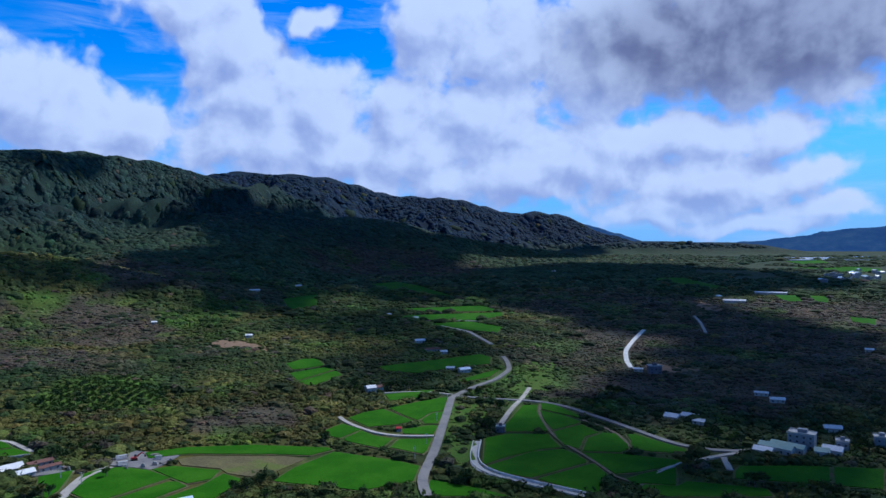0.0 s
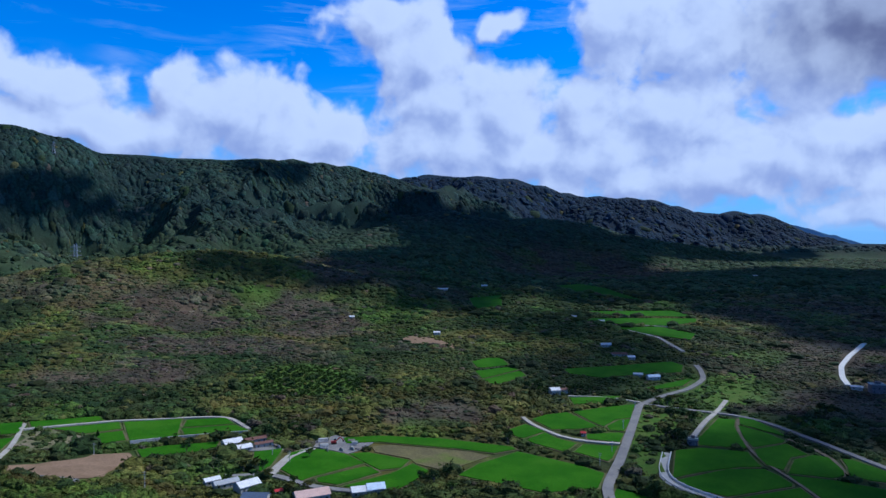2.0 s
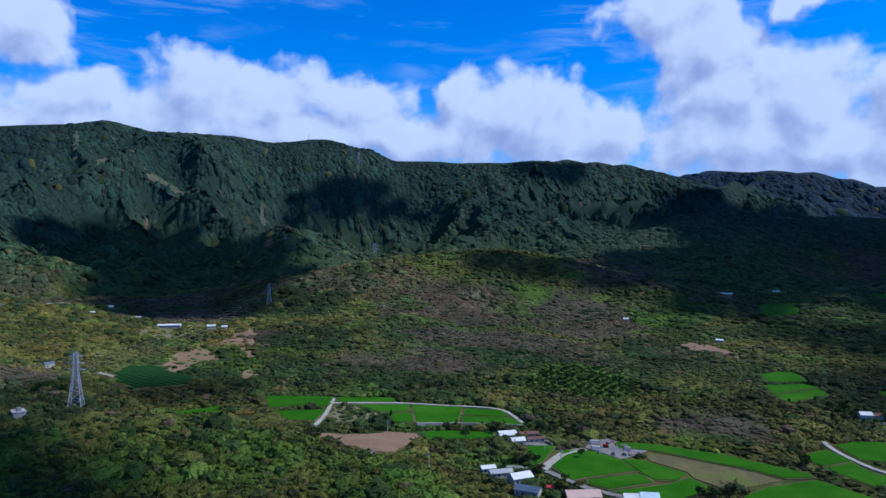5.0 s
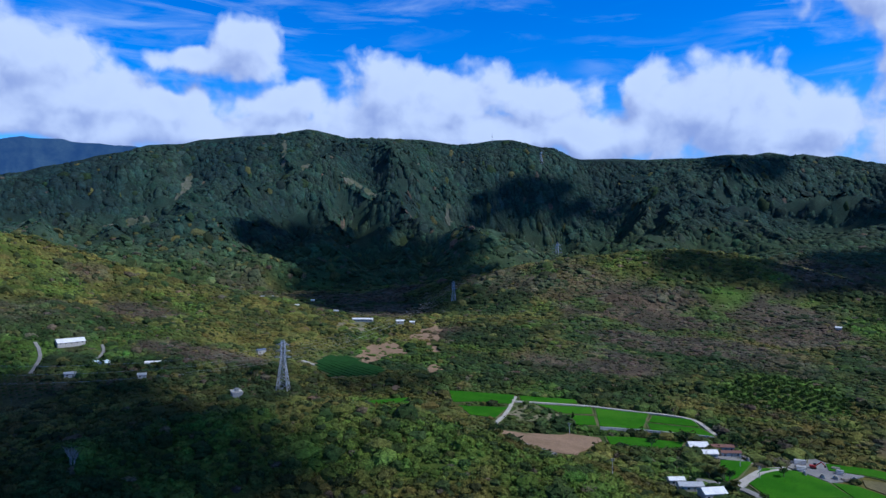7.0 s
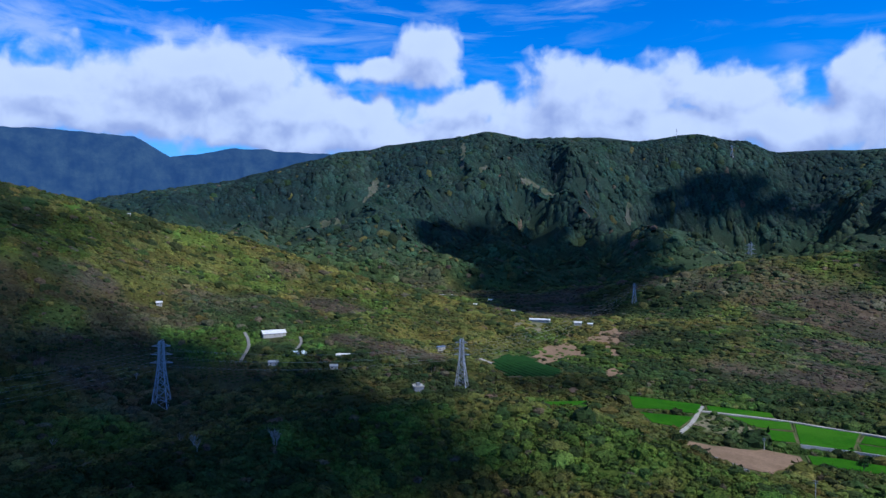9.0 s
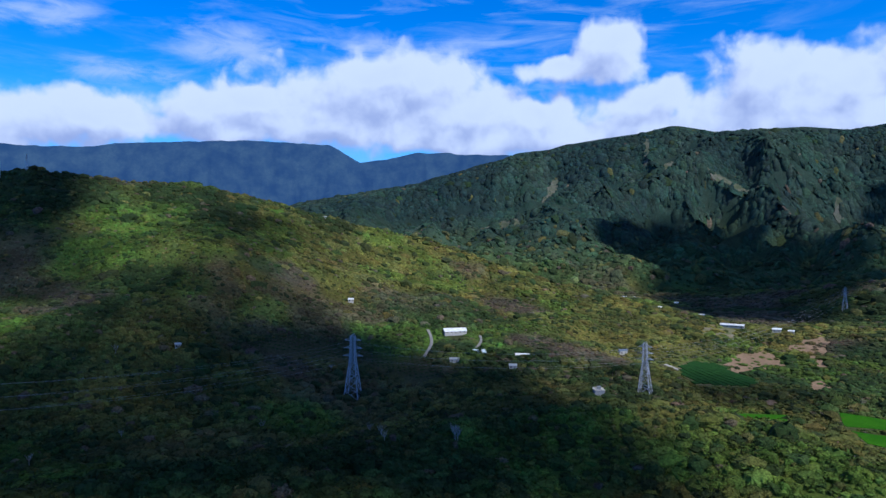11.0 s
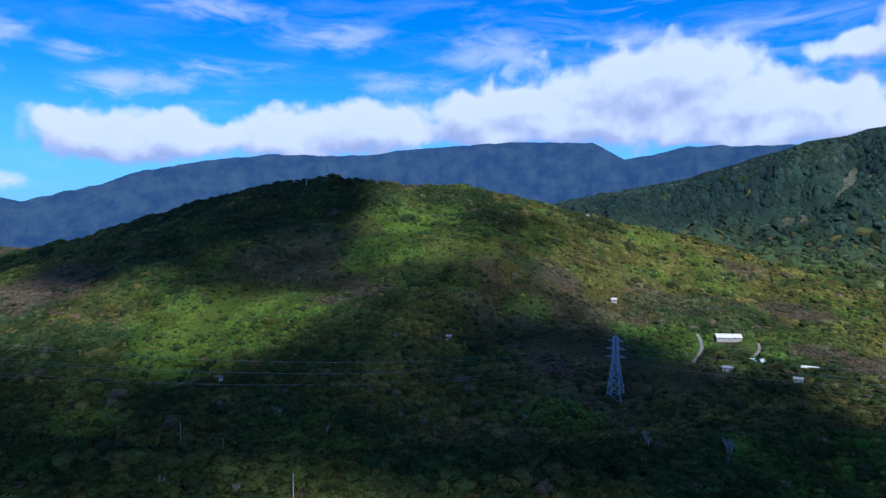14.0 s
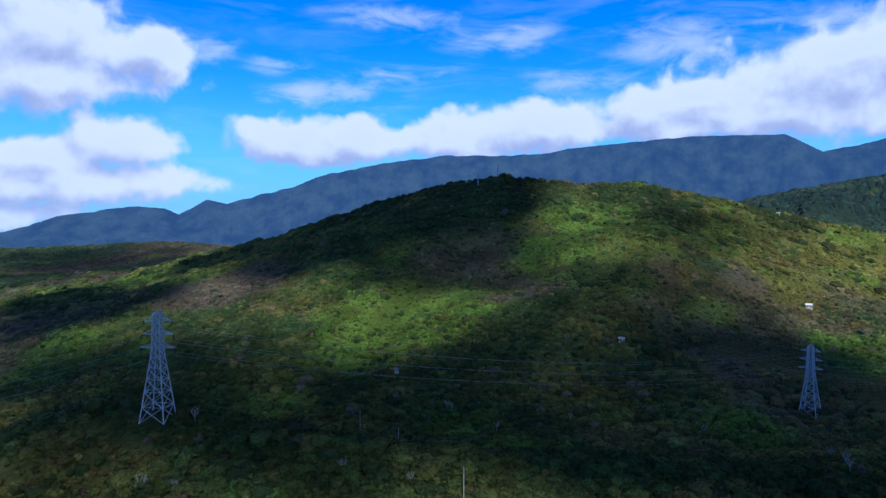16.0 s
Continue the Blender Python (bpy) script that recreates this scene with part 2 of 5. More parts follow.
def value_noise(x, y, seed=0):
    ix, iy = np.floor(x), np.floor(y)
    fx, fy = x - ix, y - iy
    fx, fy = fx * fx * (3 - 2 * fx), fy * fy * (3 - 2 * fy)
    a, b = hash2(ix, iy, seed), hash2(ix + 1, iy, seed)
    c, d = hash2(ix, iy + 1, seed), hash2(ix + 1, iy + 1, seed)
    return (a + (b - a) * fx) * (1 - fy) + (c + (d - c) * fx) * fy


def fbm(x, y, size, octaves=4, seed=0):
    total, amp, norm = 0.0, 1.0, 0.0
    for k in range(octaves):
        total = total + amp * value_noise(x / size * 2**k, y / size * 2**k, seed + 17 * k)
        norm += amp
        amp *= 0.5
    return total / norm


def ridged(x, y, size, octaves=4, seed=0):
    total, amp, norm = 0.0, 1.0, 0.0
    for k in range(octaves):
        total = total + amp * (1 - np.abs(2 * value_noise(x / size * 2**k, y / size * 2**k, seed + 31 * k) - 1))
        norm += amp
        amp *= 0.5
    return total / norm


def smooth(a, b, v):
    u = np.clip((v - a) / (b - a), 0, 1)
    return u * u * (3 - 2 * u)


# crest lines of the hills and mountains: x, y, height of the crest, metres
RANGE = [(-1000, 2828, 425), (-1128, 2725, 464), (-1304, 2533, 479), (-1411, 2418, 471), (-1640, 2230, 462), (-1810, 2069, 466), (-1867, 1950, 506),
         (-1950, 1838, 536), (-2066, 1658, 516), (-2180, 1433, 535), (-2252, 1299, 528), (-2303, 1162, 552), (-2405, 845, 499), (-2417, 638, 459),
         (-2410, 439, 399), (-2386, 251, 343), (-2348, -82, 285), (-2340, -400, 190)]
BACK_RANGE = [(-1112, 3106, 435), (-980, 3255, 473), (-768, 3363, 471), (-620, 3444, 469), (-491, 3515, 444), (-274, 3639, 382), (82, 3799, 368),
              (371, 3932, 294), (518, 3966, 304), (707, 4038, 282), (916, 4098, 183), (1129, 4149, 122)]
FOOTHILL = [(-811, 1717, 125), (-757, 2065, 192), (-650, 2413, 266), (-453, 2509, 222), (-340, 2577, 236), (-178, 2643, 220), (-29, 2699, 176),
            (147, 2746, 142), (373, 2774, 107)]
LOW_HILLS = [(568, 3250, 98), (763, 3415, 117), (945, 3473, 137), (1149, 3411, 133), (1476, 3338, 117), (1607, 3221, 91), (1642, 3090, 68)]
MAST_HILL = [(-888, 458, 44), (-1018, 358, 78), (-1063, 281, 99), (-1140, 145, 152), (-1147, 78, 164), (-1149, -40, 191), (-1110, -120, 215),
             (-1079, -210, 234), (-1055, -308, 236), (-1024, -399, 247), (-1016, -493, 241), (-1016, -599, 218), (-1033, -702, 194), (-1078, -892, 152),
             (-1116, -1075, 126)]
BROWN_HILL = [(-926, 680, 34), (-953, 728, 42), (-976, 857, 82), (-947, 989, 109), (-902, 1096, 121), (-812, 1201, 132), (-713, 1262, 123),
              (-617, 1278, 103), (-486, 1259, 75), (-403, 1182, 45), (-297, 1059, 18)]
NEAR_SPUR = [(-232, 322, 2), (-262, 305, 17), (-290, 287, 24), (-322, 264, 31), (-380, 242, 40), (-412, 205, 43), (-430, 120, 40), (-400, 30, 36),
             (-330, -92, 40), (-285, -195, 48), (-250, -330, 60)]
EAST_HILLS = [(-1500, -1400, 112), (-1680, -1570, 122), (-1738, -1933, 140), (-1725, -2205, 130), (-1491, -2487, 114), (-1300, -2900, 100)]


def crest(x, y, line, width, power, foot):
    """The height that a ridge gives at each place: its crest, falling off to foot over width metres."""
    best, tall, share = np.full(x.shape, 1e9), np.zeros(x.shape), np.zeros(x.shape)
    for (ax, ay, az), (bx, by, bz) in zip(line, line[1:]):
        dx, dy = bx - ax, by - ay
        s = np.clip(((x - ax) * dx + (y - ay) * dy) / (dx * dx + dy * dy), 0, 1)
        r = np.hypot(x - ax - s * dx, y - ay - s * dy)
        w = math.hypot(dx, dy) / (r + 4) ** 4
        best, tall, share = np.minimum(best, r), tall + w * (az + s * (bz - az)), share + w
    tall = tall / share
    u = np.clip(best / width, 0, 1)
    return foot + (tall - foot) * (1 - u) ** power * (1 + power * u * 0.35), best


def valley(x, y):
    d = np.hypot(x, y)
    return 0.036 * np.clip(d - 720, 0, 1900) + 3 * (fbm(x, y, 400, 3, 5) - 0.5) * smooth(700, 1100, d)


def height(x, y):
    """The bare ground's height, without the trees."""
    x, y = np.asarray(x, float), np.asarray(y, float)
    d = np.hypot(x, y)
    z = valley(x, y)
    spur = ridged(x + 120 * fbm(x, y, 300, 2, 3), y + 120 * fbm(x, y, 300, 2, 4), 520, 4, 11)
    fold = ridged(x + 40 * fbm(x, y, 120, 2, 21), y, 190, 3, 19)
    for line, width, power, foot, rough in (
        (RANGE, 1300, 1.5, -40, 0.5), (BACK_RANGE, 1000, 1.3, -40, 0.3), (FOOTHILL, 850, 1.2, -40, 0.2), (LOW_HILLS, 600, 1.2, -40, 0.2),
        (MAST_HILL, 760, 1.2, -40, 0.24), (BROWN_HILL, 760, 1.15, -30, 0.18), (NEAR_SPUR, 210, 1.2, -30, 0.05), (EAST_HILLS, 1000, 1.2, -40, 0.15),
    ):
        h, r = crest(x, y, line, width, power, foot)
        h = h - (h - foot) * rough * (0.64 + (2.9 if rough > 0.25 else 1.9) * (0.6 - spur)) * smooth(0, 0.3 * width, r) + 3 * (fbm(x, y, 60, 3, 9) - 0.5) * smooth(0, 40, h - z)
        h = h + (0.10 if rough > 0.25 else 0.06) * np.clip(width - 200, 0, 320) * (fold - 0.62) * smooth(0.06 * width, 0.3 * width, r) * smooth(8, 60, h)
        k = 8.0
        z = np.where(h > z + 40, h, np.where(h < z - 40, z, z + k * np.log1p(np.exp(np.clip((h - z) / k, -30, 30)))))
    return z
# what grows where: x, y, radius of a stand, metres
dry_ground = [
    (-685, 915, 110), (-530, 782, 80), (-634, 875, 90), (-476, 798, 80), (-538, 1051, 90), (-509, 598, 70), (-445, 982, 60), (-169, 564, 45), (-554, 1277, 90), (-669, 1542, 160), (-443, 932, 70),
    (394, 944, 250), (336, 1313, 200), (605, 1122, 200), (134, 704, 40), (117, 670, 40), (255, 677, 110), (-143, 2103, 250), (-911, 231, 45), (-719, 207, 30), (-690, 235, 28), (-660, 262, 22), (-839, -57, 34),
    (-686, -276, 22), (-719, -259, 22), (-738, -235, 20), (-716, -251, 24), (-666, -605, 60), (-622, -655, 50), (-646, -48, 26), (-1241, -1843, 150), (-1392, -1828, 170), (-906, -1191, 110), (-602, -881, 70),
    (-1184, 682, 130), (-948, 629, 70), (-1159, 765, 80), (-900, 560, 60), (-700, 560, 40), (-1450, -1400, 260), (-1650, -1750, 300),
]
olive_ground = [
    (-1090, 168, 150), (-968, 248, 120), (-1041, 190, 130), (-929, 327, 100), (-1078, 101, 110), (-1060, 30, 90), (-882, -20, 90), (-799, -122, 70), (-1006, -88, 80), (-847, -151, 60), (-961, 29, 90), (-872, -73, 100),
    (-304, 310, 70), (-468, 315, 60), (-365, 205, 70), (-342, 224, 70), (-297, 268, 60), (-396, 184, 80), (-349, 244, 70), (-586, 329, 60), (-330, 150, 60), (-187, 646, 90), (-150, 582, 60), (-199, 534, 60), (-242, 556, 80), (-175, 956, 90), (-397, 840, 45),
    (-835, 1014, 90), (-1098, 196, 120),
]
bright_ground = [
    (-329, 657, 60), (-289, 626, 45), (-622, 1082, 40), (-393, 1090, 60), (15, 542, 30), (67, 720, 45), (86, 729, 55), (45, 654, 25), (-635, 554, 45), (-622, 559, 40), (-721, 68, 34), (-740, 72, 34), (-751, 43, 30), (-473, 309, 28),
    (-418, 143, 40), (-324, 244, 34), (-353, 200, 30), (-258, 285, 40), (-598, -321, 50), (-550, -351, 45), (-617, -351, 55), (-653, -317, 50), (-600, -395, 40), (-568, -374, 45), (-814, -259, 45), (-901, -256, 50), (-480, -704, 50), (-539, -30, 36), (-424, -165, 40),
]
dark_ground = [
    (-1010, -155, 50), (-1124, -16, 45), (-1021, -240, 40), (-975, -380, 90), (-993, -140, 40), (-842, -90, 28), (-766, -191, 34), (-660, 589, 60), (-651, 182, 34), (-856, 769, 70), (-115, 764, 60), (28, 535, 24), (-960, -470, 120), (-1000, -600, 140),
    (-640, 150, 34), (-700, 120, 20), (-610, 250, 40), (-900, 690, 60), (-560, 250, 40),
]


def stand(x, y, zones, seed):
    """How far each place lies inside the stands, with ragged borders."""
    edge = 1 + 1.1 * (fbm(x, y, 55, 4, seed) - 0.5)
    return smooth(0.0, 0.55, np.max([1.25 - np.hypot(x - zx, y - zy) / (zr * edge) for zx, zy, zr in zones], axis=0))


def blend(a, b, w):
    return a + (np.asarray(b) - a) * w[:, None]


def land_cover(x, y):
    """The leaf colour of what grows at each place, blued on the mountains for haze."""
    d, h = np.hypot(x, y), height(x, y)
    tone = smooth(0.36, 0.64, fbm(x, y, 85, 5, 61))
    c = blend(np.full((len(x), 3), (0.026, 0.046, 0.014)), (0.050, 0.070, 0.018), tone)
    c = blend(c, (0.108, 0.102, 0.025), np.maximum(0.85 * stand(x, y, olive_ground, 52), 0.85 * smooth(0.48, 0.62, fbm(x, y, 150, 5, 83))) * (0.55 + 0.45 * tone))
    c = blend(c, (0.076, 0.060, 0.046), np.maximum(0.85 * stand(x, y, dry_ground, 51), 0.55 * smooth(0.56, 0.66, fbm(x, y, 190, 5, 71)) * smooth(430, 600, d)))
    c = blend(c, (0.060, 0.108, 0.017), np.maximum(0.85 * stand(x, y, bright_ground, 53), 0.6 * smooth(0.60, 0.70, fbm(x, y, 75, 5, 97))))
    c = blend(c, (0.017, 0.031, 0.011), 0.85 * stand(x, y, dark_ground, 54))
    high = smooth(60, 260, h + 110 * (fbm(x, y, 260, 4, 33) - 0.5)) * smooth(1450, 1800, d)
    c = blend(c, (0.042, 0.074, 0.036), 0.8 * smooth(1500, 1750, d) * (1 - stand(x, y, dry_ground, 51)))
    # the forest's bluish cast is haze put into the leaf colour
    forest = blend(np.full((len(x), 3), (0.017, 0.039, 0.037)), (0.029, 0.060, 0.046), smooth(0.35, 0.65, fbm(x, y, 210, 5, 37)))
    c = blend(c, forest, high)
    # on the back range haze blue nearly replaces the leaf green
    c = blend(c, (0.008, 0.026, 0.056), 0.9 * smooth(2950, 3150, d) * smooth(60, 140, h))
    return c * (0.76 + 0.46 * smooth(0.33, 0.67, fbm(x, y, 26, 3, 29)) * smooth(2100, 1700, d))[:, None]


# ---- mesh ----
def mesh_object(name, verts, faces, mat, smooth_faces=False, parent=None):
    """One mesh object from arrays of places and of equal-sided faces."""
    verts, faces = np.asarray(verts, np.float32), np.asarray(faces, np.int32)
    me = bpy.data.meshes.new(name)
    me.vertices.add(len(verts))
    me.vertices.foreach_set("co", verts.ravel())
    sides = faces.shape[1]
    me.loops.add(faces.size)
    me.loops.foreach_set("vertex_index", faces.ravel())
    me.polygons.add(len(faces))
    me.polygons.foreach_set("loop_start", np.arange(0, faces.size, sides, dtype=np.int32))
    me.polygons.foreach_set("loop_total", np.full(len(faces), sides, np.int32))
    me.polygons.foreach_set("use_smooth", np.full(len(faces), smooth_faces, bool))
    me.update(calc_edges=True)
    me.validate()
    me.materials.append(mat)
    ob = new(name, me)
    ob.parent = parent
    return ob


def tint(ob, colours):
    """Gives each vertex of a mesh its leaf colour."""
    layer = ob.data.attributes.new("tint", "FLOAT_COLOR", "POINT")
    layer.data.foreach_set("color", np.concatenate([colours, np.ones((len(colours), 1))], 1).astype(np.float32).ravel())


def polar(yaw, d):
    return -np.sin(np.radians(yaw)) * d, np.cos(np.radians(yaw)) * d


# the ground: one sheet, finer towards the viewpoint and where the valley lies
turns = np.concatenate([np.arange(-40, 156, 0.28), np.arange(156, 320, 2.0)])
rings = np.concatenate([[0.01, 8.0, 20.0, 32.0], np.geomspace(45, 4950, 290)])
yy, dd = np.meshgrid(turns, rings, indexing="ij")
gx, gy = polar(yy, dd)
gz = height(gx, gy)
ground_verts = np.stack([gx, gy, gz], -1).reshape(-1, 3)
count, wide = len(turns), len(rings)
a = np.arange(count)[:, None] * wide + np.arange(wide - 1)[None]
b = (np.arange(1, count + 1) % count)[:, None] * wide + np.arange(wide - 1)[None]
ground_faces = np.stack([a, a + 1, b + 1, b], -1).reshape(-1, 4)
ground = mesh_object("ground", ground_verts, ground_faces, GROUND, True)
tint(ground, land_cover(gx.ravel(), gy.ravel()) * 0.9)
tagged(ground, "valley floor and mountain slopes of dark soil and scrub", "ground", kind="structure")


# ---------------------------------------------------------------- forest
def icosphere(level):
    bm = bmesh.new()
    bmesh.ops.create_icosphere(bm, subdivisions=level, radius=1.0)
    bm.verts.ensure_lookup_table()
    verts = np.array([v.co[:] for v in bm.verts])
    faces = np.array([[v.index for v in f.verts] for f in bm.faces])
    bm.free()
    return verts, faces


def crown_shapes(sides, levels, rng, many, tufts=0, leaf_size=0.15):
    """Lumpy low domes, open below, with loose leaf sprays round them."""
    shapes = []
    for _ in range(many):
        lean, lumps = rng.normal(0, 0.12, 2), rng.uniform(0, 6.3, 3)
        v = []
        for k in range(levels):
            up = 0.5 * np.pi * (k - 0.35) / (levels - 0.3)
            turn = 2 * np.pi * (np.arange(sides) + 0.5 * (k % 2)) / sides
            out = np.cos(up) * (1 + 0.16 * np.sin(2 * turn + lumps[0]) + 0.10 * np.sin(3 * turn + lumps[1]) + rng.normal(0, 0.10, sides))
            v.append(np.stack([out * np.cos(turn) + lean[0] * k, out * np.sin(turn) + lean[1] * k, np.sin(up) + rng.normal(0, 0.09, sides)], -1))
        v = np.concatenate(v + [np.array([[lean[0] * levels, lean[1] * levels, 1.0]])])
        f = []
        for k in range(levels - 1):
            for q in range(sides):
                a_, b_ = k * sides + q, k * sides + (q + 1) % sides
                c_, d_ = a_ + sides, b_ + sides
                f += ([(a_, b_, c_), (b_, d_, c_)] if k % 2 == 0 else [(a_, b_, d_), (a_, d_, c_)])
        top = levels * sides
        f += [(top - sides + q, top - sides + (q + 1) % sides, top) for q in range(sides)]
        f = np.array(f)
        if tufts:
            way_ = rng.normal(size=(tufts, 3))
            way_[:, 2] = np.abs(way_[:, 2]) * 0.9
            way_ /= np.linalg.norm(way_, axis=1)[:, None]
            leaf = (way_[:, None] * rng.uniform(0.72, 1.25, (tufts, 1, 1)) + rng.normal(0, leaf_size, (tufts, 3, 3))).reshape(-1, 3)
            f = np.concatenate([f, np.arange(tufts * 3).reshape(-1, 3) + len(v)])
            v = np.concatenate([v, leaf])
        shapes.append((v, f))
    return shapes


def canopy(name, places, radii, tall, slope, shapes, mat, colours, rng):
    """Many crowns, joined into one mesh, each in its own leaf colour."""
    verts, faces, tints, start = [], [], [], 0
    pick = rng.integers(0, len(shapes), len(places))
    for k, (sv, sf) in enumerate(shapes):
        mine = pick == k
        m = int(mine.sum())
        if not m:
            continue
        turn = rng.uniform(0, 2 * np.pi, m)
        c, s = np.cos(turn)[:, None], np.sin(turn)[:, None]
        r = radii[mine][:, None]
        x = (sv[:, 0] * c - sv[:, 1] * s) * r + places[mine, 0:1]
        y = (sv[:, 0] * s + sv[:, 1] * c) * r + places[mine, 1:2]
        z = sv[:, 2] * r * tall[mine][:, None] + places[mine, 2:3]
        z = z + slope[mine, 0:1] * (x - places[mine, 0:1]) + slope[mine, 1:2] * (y - places[mine, 1:2])
        verts.append(np.stack([x, y, z], -1).reshape(-1, 3))
        tints.append(np.repeat(colours[mine], len(sv), 0))
        faces.append((sf[None] + (np.arange(m) * len(sv))[:, None, None] + start).reshape(-1, 3))
        start += m * len(sv)
    ob = mesh_object(name, np.concatenate(verts), np.concatenate(faces), mat, mat == CANOPY["mountain"])
    tint(ob, np.concatenate(tints))
    return ob


CLEARINGS = []  # (polygon of x, y, margin): kept free of trees


def inside(x, y, poly):
    odd = np.zeros(x.shape, bool)
    for (ax, ay), (bx, by) in zip(poly, poly[1:] + poly[:1]):
        if ay != by:
            odd ^= ((ay > y) != (by > y)) & (x < (bx - ax) * (y - ay) / (by - ay) + ax)
    return odd


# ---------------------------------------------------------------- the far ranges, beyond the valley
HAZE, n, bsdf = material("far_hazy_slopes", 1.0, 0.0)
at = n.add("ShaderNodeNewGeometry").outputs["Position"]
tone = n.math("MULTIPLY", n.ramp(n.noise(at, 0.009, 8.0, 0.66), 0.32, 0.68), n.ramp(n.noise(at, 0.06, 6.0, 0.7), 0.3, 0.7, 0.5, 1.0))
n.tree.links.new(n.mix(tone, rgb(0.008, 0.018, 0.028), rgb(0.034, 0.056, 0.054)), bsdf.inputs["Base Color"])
# a faint blue glow of the slopes themselves stands in for haze
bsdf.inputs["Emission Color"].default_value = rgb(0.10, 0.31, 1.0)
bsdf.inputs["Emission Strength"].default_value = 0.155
# heading in degrees and height of the skyline in metres
FAR_LEFT = [(68, 560), (74, 690), (77.0, 703), (79.7, 711), (83.3, 715), (85.7, 680), (88.1, 647), (90.6, 755), (92.5, 774), (98.1, 770), (102.3, 755), (105.9, 731), (108.6, 692), (115.9, 689), (121.5, 632),
            (126.0, 565), (128.7, 475), (131.3, 430), (133.9, 360), (135.4, 385), (137.4, 302), (138.4, 335), (140.8, 339), (143.4, 302), (145.6, 284), (147.4, 217), (149.1, 180), (156, 130)]
FAR_RIGHT = [(-42, 220), (-32.4, 196), (-29.4, 176), (-25.8, 138), (-22.7, 114), (-16, 120), (-14.4, 165), (-11.7, 232), (-9, 190), (-6, 90)]
for line in (FAR_LEFT, FAR_RIGHT):
    yaw = np.arange(line[0][0], line[-1][0], 0.1)
    top = np.interp(yaw, *np.array(line).T) + 26 * (fbm(yaw * 30, yaw * 0, 45, 5, 5) - 0.5)
    u = np.linspace(0, 1, 64)
    yy, uu = np.meshgrid(yaw, u, indexing="ij")
    bx, by = polar(yy + 0.5 * (fbm(yy * 20, uu * 60, 30, 3, 7) - 0.5) * uu * (1 - uu), 4000 + 540 * uu)
    # spurs run down from the crest, side by side
    spurs = ridged(yy * 70 + 90 * fbm(yy * 30, uu * 120, 60, 3, 2), uu * 160, 210, 5, 8) - 0.62
    bz = 30 + (top[:, None] - 30) * uu ** 1.1 + 330 * spurs * (uu * (1 - uu)) ** 0.8 * (top[:, None] / 500)
    wide = len(u)
    a = np.arange(len(yaw) - 1)[:, None] * wide + np.arange(wide - 1)[None]
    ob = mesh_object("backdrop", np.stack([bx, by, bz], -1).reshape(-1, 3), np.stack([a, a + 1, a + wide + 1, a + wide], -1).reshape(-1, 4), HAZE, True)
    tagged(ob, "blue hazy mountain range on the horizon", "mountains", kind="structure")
# ---------------------------------------------------------------- fields, roads and the canal
RICE = mottled("rice_leaves", (0.019, 0.098, 0.0015), (0.032, 0.128, 0.003), 22, grain=0.9, relief=0.25, bump=0.5, c=(0.042, 0.140, 0.006))
# cloud shade over the field is put into this dark crop green
CROP = mottled("shade_dark_crop_leaves", (0.012, 0.045, 0.010), (0.018, 0.062, 0.014), 6, grain=0.8, relief=0.3, bump=0.6)
BUND = mottled("bund_earth_and_grass", (0.13, 0.11, 0.065), (0.07, 0.11, 0.03), 9, grain=0.8)
SOIL = {
    "bare": mottled("bare_pinkish_soil", (0.25, 0.17, 0.115), (0.19, 0.13, 0.085), 18, grain=1.2, relief=0.2),
    "ploughed": mottled("ploughed_fallow_soil", (0.15, 0.135, 0.062), (0.11, 0.10, 0.055), 16, grain=1.5, relief=0.3, c=(0.10, 0.14, 0.03)),
    "scar": mottled("bare_rock_scar", (0.115, 0.115, 0.095), (0.060, 0.075, 0.045), 30, grain=4, relief=1.0),
    "grass": mottled("rough_green_grass", (0.052, 0.115, 0.018), (0.085, 0.125, 0.028), 12, grain=0.8, relief=0.3, bump=0.5),
    "scrubby": mottled("scrubby_grey_soil", (0.20, 0.17, 0.12), (0.10, 0.12, 0.05), 12, grain=1.2, relief=0.3),
}
PAVING = {
    "main": mottled("worn_asphalt", (0.17, 0.17, 0.18), (0.23, 0.225, 0.22), 14, grain=0.6, bump=0.1),
    "lane": mottled("pale_concrete_lane", (0.33, 0.31, 0.29), (0.42, 0.40, 0.36), 12, grain=0.7, bump=0.1),
    "concrete": mottled("new_white_concrete", (0.55, 0.55, 0.54), (0.66, 0.66, 0.64), 12, grain=0.7, bump=0.1),
    "earth": mottled("earth_track", (0.20, 0.16, 0.12), (0.14, 0.12, 0.08), 8, grain=0.7),
}
CONCRETE = mottled("weathered_concrete", (0.36, 0.36, 0.37), (0.47, 0.47, 0.46), 7, grain=0.5, bump=0.15)


THINNED = []  # outlines where only few bushes grow


def part(name, bm, mat, parent=None, label=""):
    me = bpy.data.meshes.new(name)
    bm.to_mesh(me)
    bm.free()
    me.materials.append(mat)
    ob = new(name, me)
    ob.parent = parent
    return tagged(ob, label)


def drape(bm, lift):
    zs = height([v.co.x for v in bm.verts], [v.co.y for v in bm.verts])
    for v, z in zip(bm.verts, zs):
        v.co.z = z + lift


